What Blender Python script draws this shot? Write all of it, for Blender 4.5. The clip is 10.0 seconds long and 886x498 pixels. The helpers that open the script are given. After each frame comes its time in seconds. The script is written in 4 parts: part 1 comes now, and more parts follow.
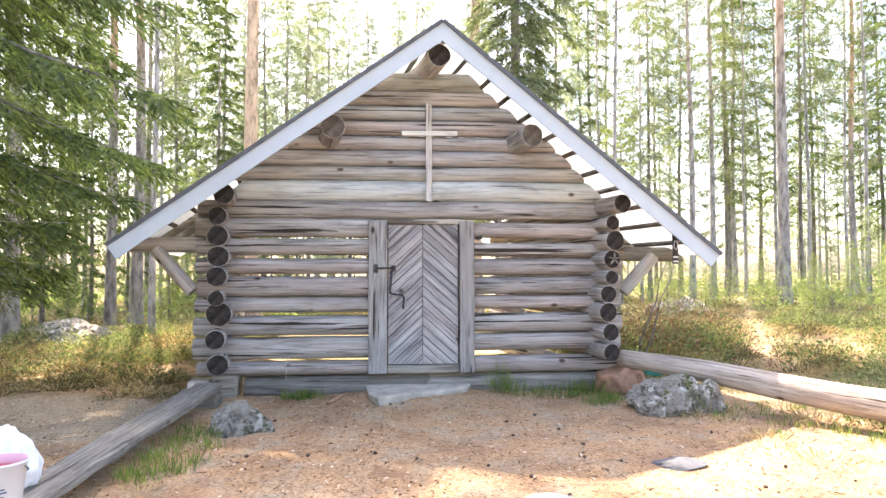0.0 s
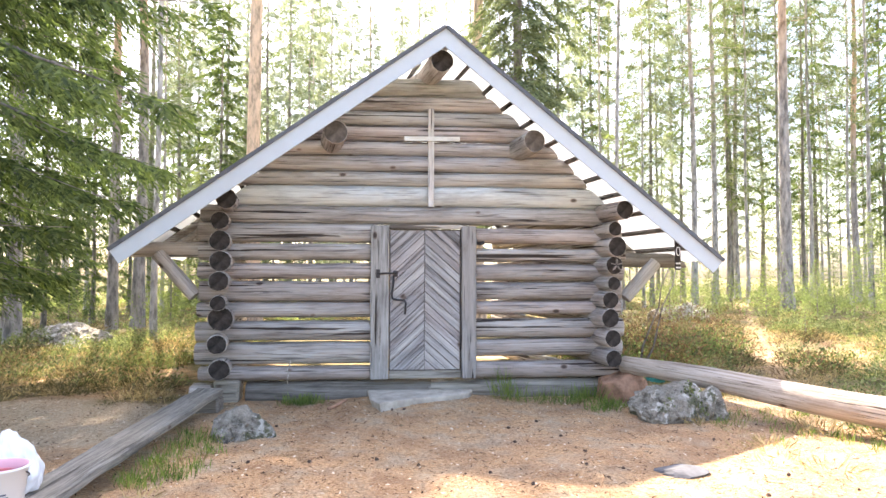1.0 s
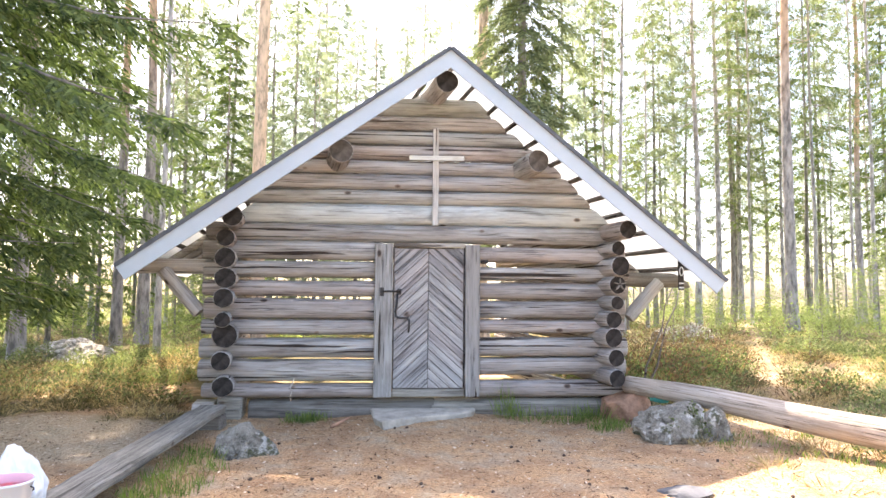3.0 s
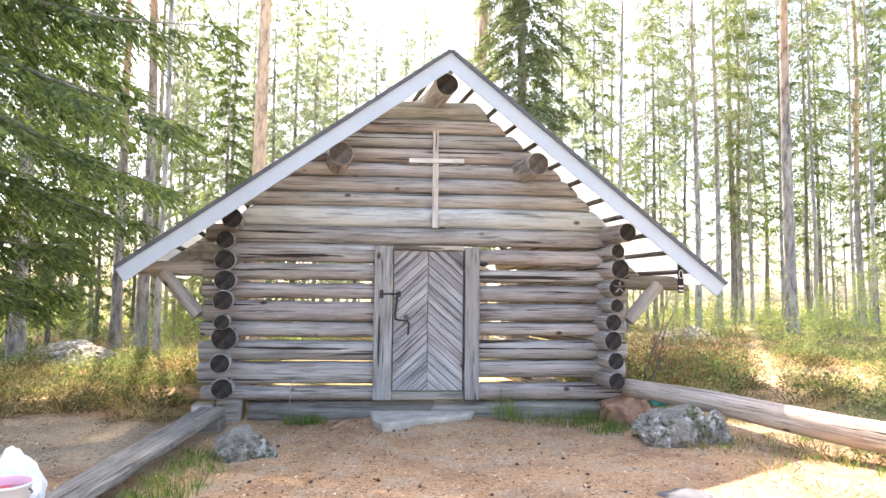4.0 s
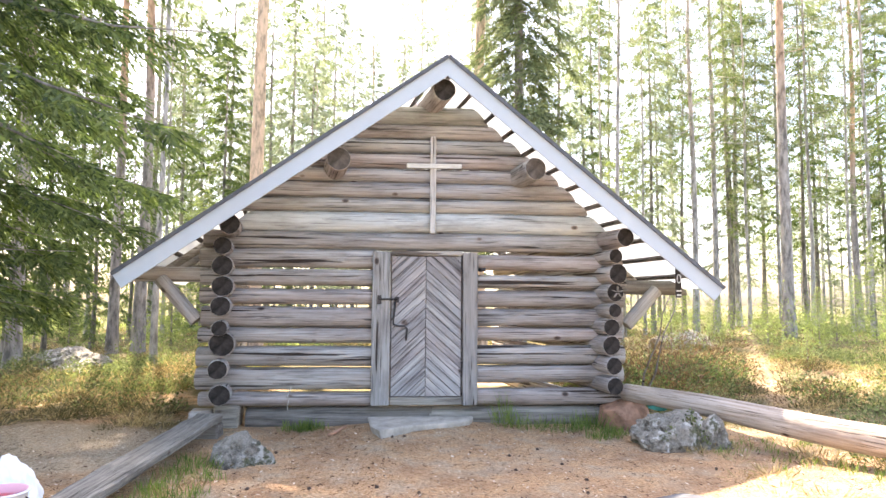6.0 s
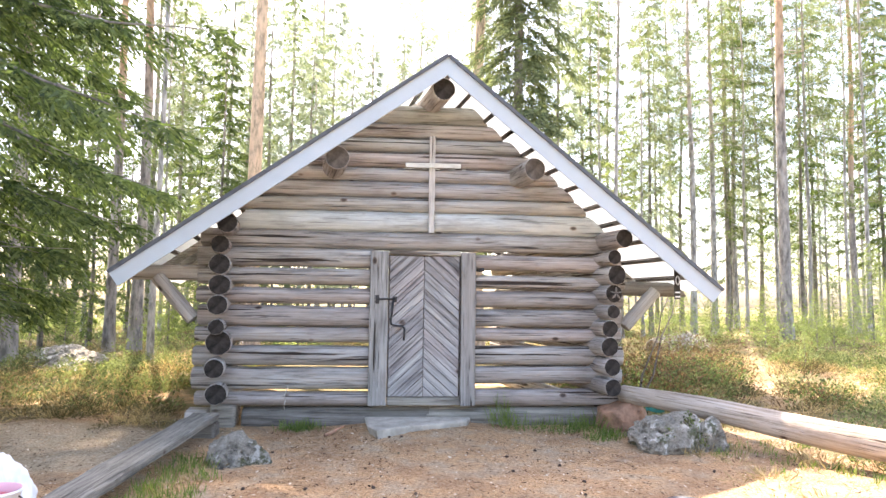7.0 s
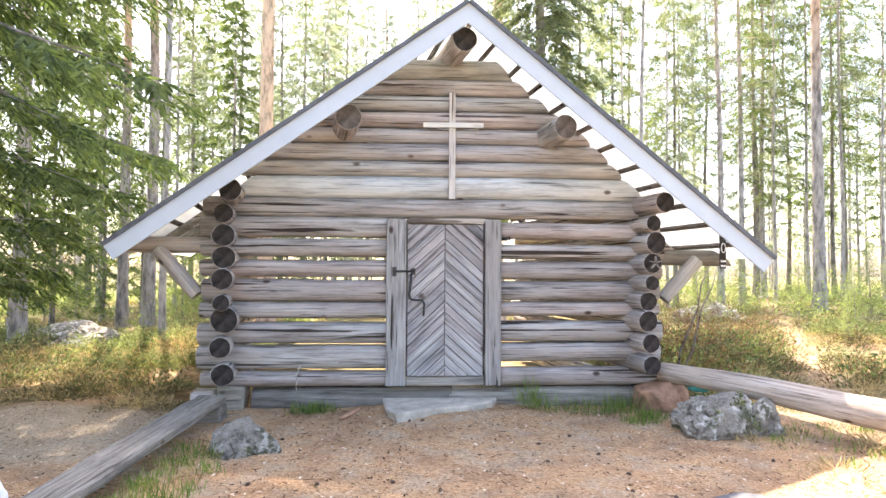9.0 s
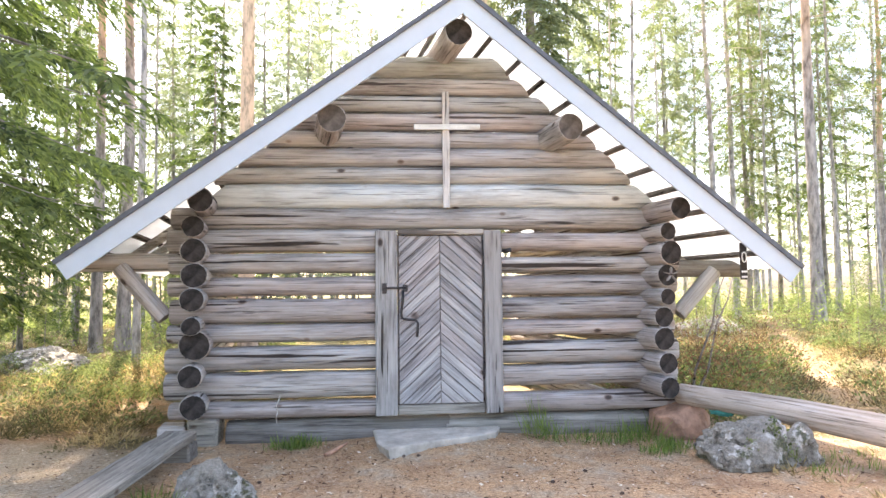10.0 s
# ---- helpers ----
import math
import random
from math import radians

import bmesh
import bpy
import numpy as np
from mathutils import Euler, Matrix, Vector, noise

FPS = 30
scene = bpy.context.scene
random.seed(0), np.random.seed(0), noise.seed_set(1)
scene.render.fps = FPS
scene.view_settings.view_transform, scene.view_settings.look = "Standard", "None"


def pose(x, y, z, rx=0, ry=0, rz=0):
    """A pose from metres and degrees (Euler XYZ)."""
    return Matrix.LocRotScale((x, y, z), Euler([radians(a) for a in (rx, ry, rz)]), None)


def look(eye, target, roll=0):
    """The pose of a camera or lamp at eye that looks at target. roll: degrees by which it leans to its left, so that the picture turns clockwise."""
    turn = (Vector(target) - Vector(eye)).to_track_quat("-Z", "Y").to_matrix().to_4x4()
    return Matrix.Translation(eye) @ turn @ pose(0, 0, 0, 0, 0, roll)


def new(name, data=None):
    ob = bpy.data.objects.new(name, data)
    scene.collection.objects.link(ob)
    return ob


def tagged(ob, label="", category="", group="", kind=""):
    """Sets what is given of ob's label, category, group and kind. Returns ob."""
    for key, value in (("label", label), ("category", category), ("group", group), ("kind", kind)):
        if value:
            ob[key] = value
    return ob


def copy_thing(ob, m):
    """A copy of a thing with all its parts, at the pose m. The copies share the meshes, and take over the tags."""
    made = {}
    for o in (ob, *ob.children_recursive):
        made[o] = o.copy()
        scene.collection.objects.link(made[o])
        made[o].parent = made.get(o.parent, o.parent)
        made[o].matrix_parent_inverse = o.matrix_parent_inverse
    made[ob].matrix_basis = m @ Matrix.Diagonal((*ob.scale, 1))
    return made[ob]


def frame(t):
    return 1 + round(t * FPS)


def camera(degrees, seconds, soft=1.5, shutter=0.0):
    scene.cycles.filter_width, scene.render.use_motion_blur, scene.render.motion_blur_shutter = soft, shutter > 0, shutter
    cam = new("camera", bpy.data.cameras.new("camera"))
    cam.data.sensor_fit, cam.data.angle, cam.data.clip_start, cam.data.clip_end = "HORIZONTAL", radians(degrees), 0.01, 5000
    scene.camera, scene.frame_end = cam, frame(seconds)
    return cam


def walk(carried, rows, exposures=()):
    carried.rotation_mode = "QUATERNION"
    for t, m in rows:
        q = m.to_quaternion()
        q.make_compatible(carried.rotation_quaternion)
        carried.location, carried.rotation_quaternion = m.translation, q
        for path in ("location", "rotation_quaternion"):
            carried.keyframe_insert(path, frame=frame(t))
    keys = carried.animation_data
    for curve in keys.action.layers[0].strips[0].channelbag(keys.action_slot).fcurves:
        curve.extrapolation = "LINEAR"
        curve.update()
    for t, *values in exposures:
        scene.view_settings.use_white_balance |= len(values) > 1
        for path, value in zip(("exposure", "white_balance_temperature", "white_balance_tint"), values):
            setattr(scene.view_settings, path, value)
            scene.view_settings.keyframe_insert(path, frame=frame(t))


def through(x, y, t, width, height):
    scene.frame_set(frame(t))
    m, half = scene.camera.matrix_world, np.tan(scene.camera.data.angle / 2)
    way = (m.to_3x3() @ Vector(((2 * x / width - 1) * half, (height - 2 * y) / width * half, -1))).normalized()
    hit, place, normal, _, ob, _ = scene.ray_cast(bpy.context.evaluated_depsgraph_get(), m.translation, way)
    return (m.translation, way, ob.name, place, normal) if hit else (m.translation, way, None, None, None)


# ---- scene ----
cam = camera(67.6, 10.0)
PATH = [
    (0, (0.25, -7.839, 1.498), (0.415, -5.847, 1.565), -0.1),
    (0.5, (0.242, -7.838, 1.502), (0.408, -5.846, 1.571), 0.1),
    (1, (0.245, -7.837, 1.508), (0.405, -5.845, 1.589), 0.1),
    (1.5, (0.249, -7.852, 1.507), (0.407, -5.862, 1.625), 0.1),
    (2, (0.247, -7.87, 1.511), (0.399, -5.881, 1.657), 0.2),
    (2.5, (0.238, -7.873, 1.506), (0.388, -5.883, 1.64), 0.4),
    (4, (0.241, -7.875, 1.511), (0.39, -5.885, 1.654), 0.6),
    (4.5, (0.247, -7.866, 1.513), (0.417, -5.879, 1.655), 0.6),
    (5, (0.251, -7.874, 1.512), (0.424, -5.886, 1.653), 0.2),
    (5.5, (0.249, -7.88, 1.506), (0.412, -5.894, 1.673), 0.2),
    (6.8, (0.221, -7.846, 1.522), (0.375, -5.857, 1.664), 0.7),
    (7, (0.235, -7.844, 1.512), (0.397, -5.857, 1.671), 0.8),
    (7.5, (0.199, -7.857, 1.503), (0.384, -5.871, 1.652), 1.2),
    (8, (0.165, -7.809, 1.476), (0.434, -5.83, 1.579), 0.4),
    (8.5, (0.208, -7.537, 1.461), (0.391, -5.547, 1.536), -2.6),
    (9, (0.227, -7.207, 1.52), (0.34, -5.211, 1.592), 0.3),
    (9.5, (0.183, -6.884, 1.529), (0.373, -4.899, 1.684), -1.0),
    (10, (0.187, -6.543, 1.509), (0.34, -4.553, 1.633), -0.6),
]
walk(cam, [(t, look(eye, target, roll)) for t, eye, target, roll in PATH], [(0, 2.49, 6950, 17), (8.5, 2.50, 6950, 17), (9.5, 2.66, 6950, 17), (10, 2.61, 6950, 17)])

# ---- world and light ----
SUN_EL, SUN_AZ = radians(56), radians(-20)          # the sun stands high behind the cabin, to its left
world = bpy.data.worlds.new("world")
scene.world = world
world.use_nodes = True
wn = world.node_tree.nodes
sky = wn.new("ShaderNodeTexSky")
sky.sky_type, sky.sun_disc = "NISHITA", False
sky.sun_elevation, sky.sun_rotation = SUN_EL, SUN_AZ
sky.air_density, sky.dust_density, sky.ozone_density = 1.0, 3.0, 1.0
wn["Background"].inputs["Strength"].default_value = 0.15
world.node_tree.links.new(sky.outputs[0], wn["Background"].inputs["Color"])
sun = new("sun", bpy.data.lights.new("sun", "SUN"))
sun.data.energy, sun.data.angle, sun.data.color = 3.9, radians(0.7), (1.0, 0.93, 0.82)
to_sun = Vector((math.sin(SUN_AZ) * math.cos(SUN_EL), math.cos(SUN_AZ) * math.cos(SUN_EL), math.sin(SUN_EL)))
sun.matrix_world = look(to_sun * 60, (0, 0, 0))

# ---- materials ----


def material(name):
    m = bpy.data.materials.new(name)
    m.use_nodes = True
    return m, m.node_tree.nodes, m.node_tree.links, m.node_tree.nodes["Principled BSDF"]


def ramp(nodes, links, src, stops):
    r = nodes.new("ShaderNodeValToRGB")
    while len(r.color_ramp.elements) < len(stops):
        r.color_ramp.elements.new(0.5)
    for e, (p, c) in zip(r.color_ramp.elements, stops):
        e.position, e.color = p, (*c, 1)
    links.new(src, r.inputs[0])
    return r.outputs[0]


def noise_tex(nodes, links, scale, stretch=(1, 1, 1), detail=4, rough=0.6, offset=None, coords="Object"):
    tc = nodes.new("ShaderNodeTexCoord")
    mp = nodes.new("ShaderNodeMapping")
    mp.inputs["Scale"].default_value = stretch
    links.new(tc.outputs[coords], mp.inputs[0])
    if offset is not None:
        links.new(offset, mp.inputs["Location"])
    n = nodes.new("ShaderNodeTexNoise")
    n.inputs["Scale"].default_value, n.inputs["Detail"].default_value, n.inputs["Roughness"].default_value = scale, detail, rough
    links.new(mp.outputs[0], n.inputs["Vector"])
    return n.outputs["Fac"]


def mix(nodes, links, fac, a, b, kind="MIX"):
    m = nodes.new("ShaderNodeMix")
    m.data_type, m.blend_type = "RGBA", kind
    for socket, v in ((m.inputs[0], fac), (m.inputs[6], a), (m.inputs[7], b)):
        if isinstance(v, (int, float)):
            socket.default_value = v
        elif isinstance(v, tuple):
            socket.default_value = (*v, 1)
        else:
            links.new(v, socket)
    return m.outputs[2]


def bump(nodes, links, b, height, strength, distance):
    n = nodes.new("ShaderNodeBump")
    n.inputs["Strength"].default_value, n.inputs["Distance"].default_value = strength, distance
    links.new(height, n.inputs["Height"])
    links.new(n.outputs[0], b.inputs["Normal"])


def math_node(nodes, links, op, a, b=0.0):
    n = nodes.new("ShaderNodeMath")
    n.operation = op
    for socket, v in zip(n.inputs, (a, b)):
        if isinstance(v, (int, float)):
            socket.default_value = v
        else:
            links.new(v, socket)
    return n.outputs[0]


def weathered(name, dark, mid, light, warm, grain=1.0, warm_amount=0.6, stretch_axis=0, cracks=1.0):
    """Grey weathered timber, grain along one local axis, each piece a little different."""
    m, n, l, b = material(name)
    info = n.new("ShaderNodeObjectInfo")
    shift = n.new("ShaderNodeVectorMath")
    shift.operation = "SCALE"
    shift.inputs[0].default_value = (37, 53, 71)
    l.new(info.outputs["Random"], shift.inputs["Scale"])
    def along(across, length):
        st = [across] * 3
        st[stretch_axis] = length
        return tuple(st)

    fine = noise_tex(n, l, grain, along(85.0, 1.5), 5, 0.72, shift.outputs[0])
    streak = noise_tex(n, l, 1.0, along(24.0, 0.9), 4, 0.65, shift.outputs[0])
    broad = noise_tex(n, l, 1.1, along(5.0, 0.5), 3, 0.5, shift.outputs[0])
    blot = noise_tex(n, l, 1.0, along(7.0, 1.6), 5, 0.7, shift.outputs[0])
    both = math_node(n, l, "ADD", math_node(n, l, "MULTIPLY", fine, 0.5), math_node(n, l, "MULTIPLY", streak, 0.5))
    col = ramp(n, l, both, ((0.37, dark), (0.475, mid), (0.62, light)))
    col = mix(n, l, math_node(n, l, "MULTIPLY", ramp(n, l, broad, ((0.42, (0, 0, 0)), (0.62, (1, 1, 1)))), warm_amount), col, warm, "MIX")
    grey = ramp(n, l, blot, ((0.34, (0.70, 0.68, 0.67)), (0.5, (1.0, 1.0, 1.0)), (0.68, (1.14, 1.13, 1.11))))
    col = mix(n, l, 1.0, col, grey, "MULTIPLY")
    tone = ramp(n, l, info.outputs["Random"], ((0.0, (0.74, 0.73, 0.73)), (0.3, (0.98, 0.92, 0.90)), (0.6, (0.90, 0.91, 0.91)), (1.0, (1.10, 1.08, 1.05))))
    col = mix(n, l, 1.0, col, tone, "MULTIPLY")
    # drying cracks, a few long ones and many hair cracks
    crack = noise_tex(n, l, 1.0, along(19.0, 0.55), 3, 0.5, shift.outputs[0])
    hair = noise_tex(n, l, 1.0, along(60.0, 1.6), 2, 0.5, shift.outputs[0])
    line = mix(n, l, 1.0, ramp(n, l, crack, ((0.342, (0, 0, 0)), (0.362, (1, 1, 1)))), ramp(n, l, hair, ((0.325, (0.3, 0.3, 0.3)), (0.37, (1, 1, 1)))), "MULTIPLY")
    col = mix(n, l, cracks, col, mix(n, l, line, (0.14, 0.12, 0.11), (1, 1, 1)), "MULTIPLY")
    # knots
    tc = n.new("ShaderNodeTexCoord")
    mp = n.new("ShaderNodeMapping")
    st4 = [3.2, 3.2, 3.2]
    st4[stretch_axis] = 2.0
    mp.inputs["Scale"].default_value = st4
    l.new(tc.outputs["Object"], mp.inputs[0])
    l.new(shift.outputs[0], mp.inputs["Location"])
    vo = n.new("ShaderNodeTexVoronoi")
    vo.inputs["Scale"].default_value = 1.0
    l.new(mp.outputs[0], vo.inputs["Vector"])
    knot = ramp(n, l, vo.outputs["Distance"], ((0.045, (0.12, 0.09, 0.075)), (0.075, (0.55, 0.45, 0.40)), (0.105, (1, 1, 1))))
    col = mix(n, l, 0.9, col, knot, "MULTIPLY")
    l.new(col, b.inputs["Base Color"])
    b.inputs["Roughness"].default_value = 0.85
    b.inputs["Specular IOR Level"].default_value = 0.2
    h = math_node(n, l, "ADD", math_node(n, l, "MULTIPLY", both, 0.9), line)
    bump(n, l, b, h, 0.8, 0.012)
    return m


def end_grain(name, dark, light):
    m, n, l, b = material(name)
    a = noise_tex(n, l, 9, (1, 1, 1), 5, 0.7)
    l.new(ramp(n, l, a, ((0.3, dark), (0.7, light))), b.inputs["Base Color"])
    b.inputs["Roughness"].default_value, b.inputs["Specular IOR Level"].default_value = 0.95, 0.1
    bump(n, l, b, a, 0.6, 0.01)
    return m


def leafy(name, dark, light, through, share=0.45, scale=1.2):
    m, n, l, b = material(name)
    n.remove(b)
    out = n["Material Output"]
    geo = n.new("ShaderNodeNewGeometry")
    big = noise_tex(n, l, scale, (1, 1, 1), 3, 0.6)
    f = math_node(n, l, "ADD", math_node(n, l, "MULTIPLY", geo.outputs["Random Per Island"], 0.65), math_node(n, l, "MULTIPLY", big, 0.5))
    col = ramp(n, l, f, ((0.28, dark), (0.82, light)))
    d = n.new("ShaderNodeBsdfDiffuse")
    t = n.new("ShaderNodeBsdfTranslucent")
    g = n.new("ShaderNodeBsdfGlossy")
    g.inputs["Roughness"].default_value = 0.6
    l.new(col, d.inputs[0])
    l.new(mix(n, l, 1.0, col, through, "MULTIPLY"), t.inputs[0])
    mx = n.new("ShaderNodeMixShader")
    mx.inputs[0].default_value = share
    l.new(d.outputs[0], mx.inputs[1])
    l.new(t.outputs[0], mx.inputs[2])
    mg = n.new("ShaderNodeMixShader")
    mg.inputs[0].default_value = 0.015
    l.new(mx.outputs[0], mg.inputs[1])
    l.new(g.outputs[0], mg.inputs[2])
    l.new(mg.outputs[0], out.inputs[0])
    return m


def bark(name, low, high, change, band):
    """Trunk bark: grey and plated below, flaking orange above a height."""
    m, n, l, b = material(name)
    tc = n.new("ShaderNodeTexCoord")
    sep = n.new("ShaderNodeSeparateXYZ")
    l.new(tc.outputs["Object"], sep.inputs[0])
    a = noise_tex(n, l, 7, (1, 1, 0.3), 5, 0.7)
    big = noise_tex(n, l, 1.2, (1, 1, 0.5), 3, 0.5)
    zz = math_node(n, l, "ADD", sep.outputs["Z"], math_node(n, l, "MULTIPLY", big, 3.0))
    mr = n.new("ShaderNodeMapRange")
    mr.inputs["From Min"].default_value, mr.inputs["From Max"].default_value = change, change + band
    l.new(zz, mr.inputs["Value"])
    d = tuple(c * 0.35 for c in low)
    lo = ramp(n, l, a, ((0.38, d), (0.56, low), (0.72, tuple(min(1, c * 1.3) for c in low))))
    hi = ramp(n, l, a, ((0.36, tuple(c * 0.42 for c in high)), (0.5, high), (0.7, tuple(min(1, c * 1.25) for c in high))))
    l.new(mix(n, l, mr.outputs[0], lo, hi), b.inputs["Base Color"])
    b.inputs["Roughness"].default_value = 0.9
    bump(n, l, b, a, 0.8, 0.03)
    return m


def plain(name, colour, rough=0.6, metal=0.0, spread=0.25, scale=6.0):
    m, n, l, b = material(name)
    a = noise_tex(n, l, scale, (1, 1, 1), 5, 0.65)
    l.new(ramp(n, l, a, ((0.3, tuple(c * (1 - spread) for c in colour)), (0.7, tuple(min(1, c * (1 + spread)) for c in colour)))), b.inputs["Base Color"])
    b.inputs["Roughness"].default_value, b.inputs["Metallic"].default_value = rough, metal
    bump(n, l, b, a, 0.25, 0.004)
    return m


LOG = weathered("log_wood", (0.13, 0.115, 0.105), (0.38, 0.352, 0.325), (0.56, 0.53, 0.495), (0.33, 0.275, 0.24), 1.0, 0.5)
BIG_LOG = weathered("big_log_wood", (0.33, 0.335, 0.32), (0.52, 0.535, 0.52), (0.61, 0.63, 0.615), (0.48, 0.48, 0.455), 0.8, 0.25, 0, 0.7)
GABLE = weathered("gable_wood", (0.18, 0.18, 0.18), (0.43, 0.43, 0.43), (0.56, 0.565, 0.565), (0.38, 0.365, 0.36), 0.8, 0.35, 0, 0.9)
RED_GABLE = weathered("reddish_gable_wood", (0.17, 0.15, 0.145), (0.42, 0.395, 0.385), (0.57, 0.55, 0.54), (0.36, 0.32, 0.305), 0.9, 0.4, 0, 0.9)
GREEN_GABLE = weathered("greenish_gable_wood", (0.22, 0.225, 0.205), (0.425, 0.43, 0.405), (0.54, 0.545, 0.52), (0.38, 0.38, 0.345), 0.9, 0.35, 0, 0.8)
BOARD = weathered("board_wood", (0.12, 0.115, 0.113), (0.36, 0.348, 0.34), (0.54, 0.53, 0.52), (0.29, 0.275, 0.27), 1.6, 0.3, 0, 0.35)
PLANK = weathered("plank_wood", (0.09, 0.082, 0.07), (0.235, 0.217, 0.187), (0.38, 0.355, 0.31), (0.19, 0.167, 0.135), 1.5, 0.4, 0, 0.6)
POST = weathered("post_wood", (0.19, 0.18, 0.17), (0.38, 0.37, 0.35), (0.48, 0.47, 0.445), (0.33, 0.31, 0.28), 1.3, 0.4, 2)
PALE = weathered("pale_wood", (0.27, 0.25, 0.22), (0.50, 0.475, 0.43), (0.64, 0.615, 0.56), (0.42, 0.355, 0.29), 0.7, 0.45, 0, 0.7)
BRACE = weathered("brace_wood", (0.25, 0.235, 0.21), (0.43, 0.415, 0.385), (0.54, 0.525, 0.49), (0.38, 0.34, 0.30), 0.9, 0.3, 0, 0.5)
FELLED = weathered("felled_wood", (0.22, 0.185, 0.145), (0.50, 0.455, 0.385), (0.66, 0.62, 0.55), (0.40, 0.32, 0.24), 0.8, 0.45, 0, 0.9)
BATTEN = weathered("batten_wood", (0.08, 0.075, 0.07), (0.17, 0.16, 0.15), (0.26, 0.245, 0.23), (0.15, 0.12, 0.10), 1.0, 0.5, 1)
UPRIGHT = weathered("upright_wood", (0.42, 0.41, 0.38), (0.70, 0.69, 0.65), (0.80, 0.79, 0.75), (0.64, 0.61, 0.55), 1.3, 0.3, 2)
CROSS = weathered("cross_wood", (0.42, 0.41, 0.38), (0.70, 0.69, 0.65), (0.80, 0.79, 0.75), (0.64, 0.61, 0.55), 1.3, 0.3)
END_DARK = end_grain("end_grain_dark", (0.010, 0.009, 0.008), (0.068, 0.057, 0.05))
END_BROWN = end_grain("end_grain_brown", (0.05, 0.042, 0.037), (0.17, 0.145, 0.125))
END_PALE = end_grain("end_grain_pale", (0.17, 0.15, 0.13), (0.38, 0.34, 0.30))
IRON = plain("black_iron", (0.05, 0.045, 0.045), 0.5, 0.6)
FASCIA = plain("painted_fascia", (0.50, 0.55, 0.59), 0.45, 0.0, 0.05, 3.0)
SPRUCE_GREEN = leafy("spruce_needles", (0.05, 0.072, 0.033), (0.18, 0.22, 0.092), (1.4, 1.6, 0.75), 0.40, 0.6)
PINE_GREEN = leafy("pine_needles", (0.105, 0.125, 0.07), (0.27, 0.295, 0.17), (1.3, 1.42, 0.9), 0.42, 0.6)
# needles of the farther trees: haze and glare painted in as a lighter green
HAZED_NEEDLES = leafy("hazed_needles", (0.20, 0.23, 0.155), (0.43, 0.46, 0.345), (1.2, 1.28, 1.0), 0.45, 0.6)
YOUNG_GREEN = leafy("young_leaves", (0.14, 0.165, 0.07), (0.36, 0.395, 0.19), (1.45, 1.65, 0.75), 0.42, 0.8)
BERRY_GREEN = leafy("berry_leaves", (0.07, 0.085, 0.038), (0.26, 0.285, 0.135), (1.35, 1.45, 0.85), 0.40, 0.7)
DRY = leafy("dry_grass", (0.20, 0.15, 0.07), (0.54, 0.43, 0.23), (1.2, 1.1, 0.8), 0.35, 0.9)
HEATHER = leafy("heather_sprigs", (0.06, 0.06, 0.028), (0.17, 0.145, 0.075), (1.4, 1.3, 0.8), 0.35, 0.8)
BROWN_HEATHER = leafy("rusty_heather", (0.075, 0.048, 0.026), (0.22, 0.145, 0.08), (1.35, 1.2, 0.85), 0.35, 1.1)
GRASS = leafy("grass_blades", (0.07, 0.12, 0.03), (0.22, 0.28, 0.09), (1.5, 1.6, 0.7), 0.45, 2.0)
GREY_BARK = bark("grey_bark", (0.46, 0.43, 0.40), (0.50, 0.42, 0.36), 9.0, 4.0)
PINE_BARK = bark("pine_bark", (0.38, 0.34, 0.31), (0.56, 0.36, 0.23), 7.5, 3.0)
LOW_PINE_BARK = bark("orange_pine_bark", (0.50, 0.39, 0.30), (0.72, 0.52, 0.36), 2.0, 3.0)
SPRUCE_BARK = bark("spruce_bark", (0.30, 0.27, 0.24), (0.32, 0.27, 0.23), 9.0, 3.0)


def stone_material(name, dark, mid, pale, lichen, moss_from, spread):
    """Granite with crisp pale lichen discs and moss in the hollows."""
    m, n, l, b = material(name)
    a = noise_tex(n, l, 7.0, (1, 1, 1), 10, 0.78)
    patch = noise_tex(n, l, 5.0, (1, 1, 1), 7, 0.6)
    c = noise_tex(n, l, 3.8, (1, 1, 1.4), 6, 0.66)
    grit = noise_tex(n, l, 90, (1, 1, 1), 3, 0.7)
    base = ramp(n, l, a, ((0.36, dark), (0.47, mid), (0.60, pale)))
    base = mix(n, l, ramp(n, l, patch, ((spread, (0, 0, 0)), (spread + 0.025, (0.9, 0.9, 0.9)))), base, lichen)
    moss = ramp(n, l, c, ((moss_from, (0, 0, 0)), (moss_from + 0.06, (0.9, 0.9, 0.9))))
    green = ramp(n, l, grit, ((0.35, (0.035, 0.036, 0.018)), (0.65, (0.15, 0.15, 0.06))))
    col = mix(n, l, moss, base, green)
    col = mix(n, l, 1.0, col, ramp(n, l, grit, ((0.3, (0.72, 0.71, 0.70)), (0.7, (1.12, 1.12, 1.11)))), "MULTIPLY")
    l.new(col, b.inputs["Base Color"])
    b.inputs["Roughness"].default_value = 0.95
    bump(n, l, b, math_node(n, l, "ADD", a, math_node(n, l, "MULTIPLY", grit, 0.25)), 1.0, 0.05)
    return m


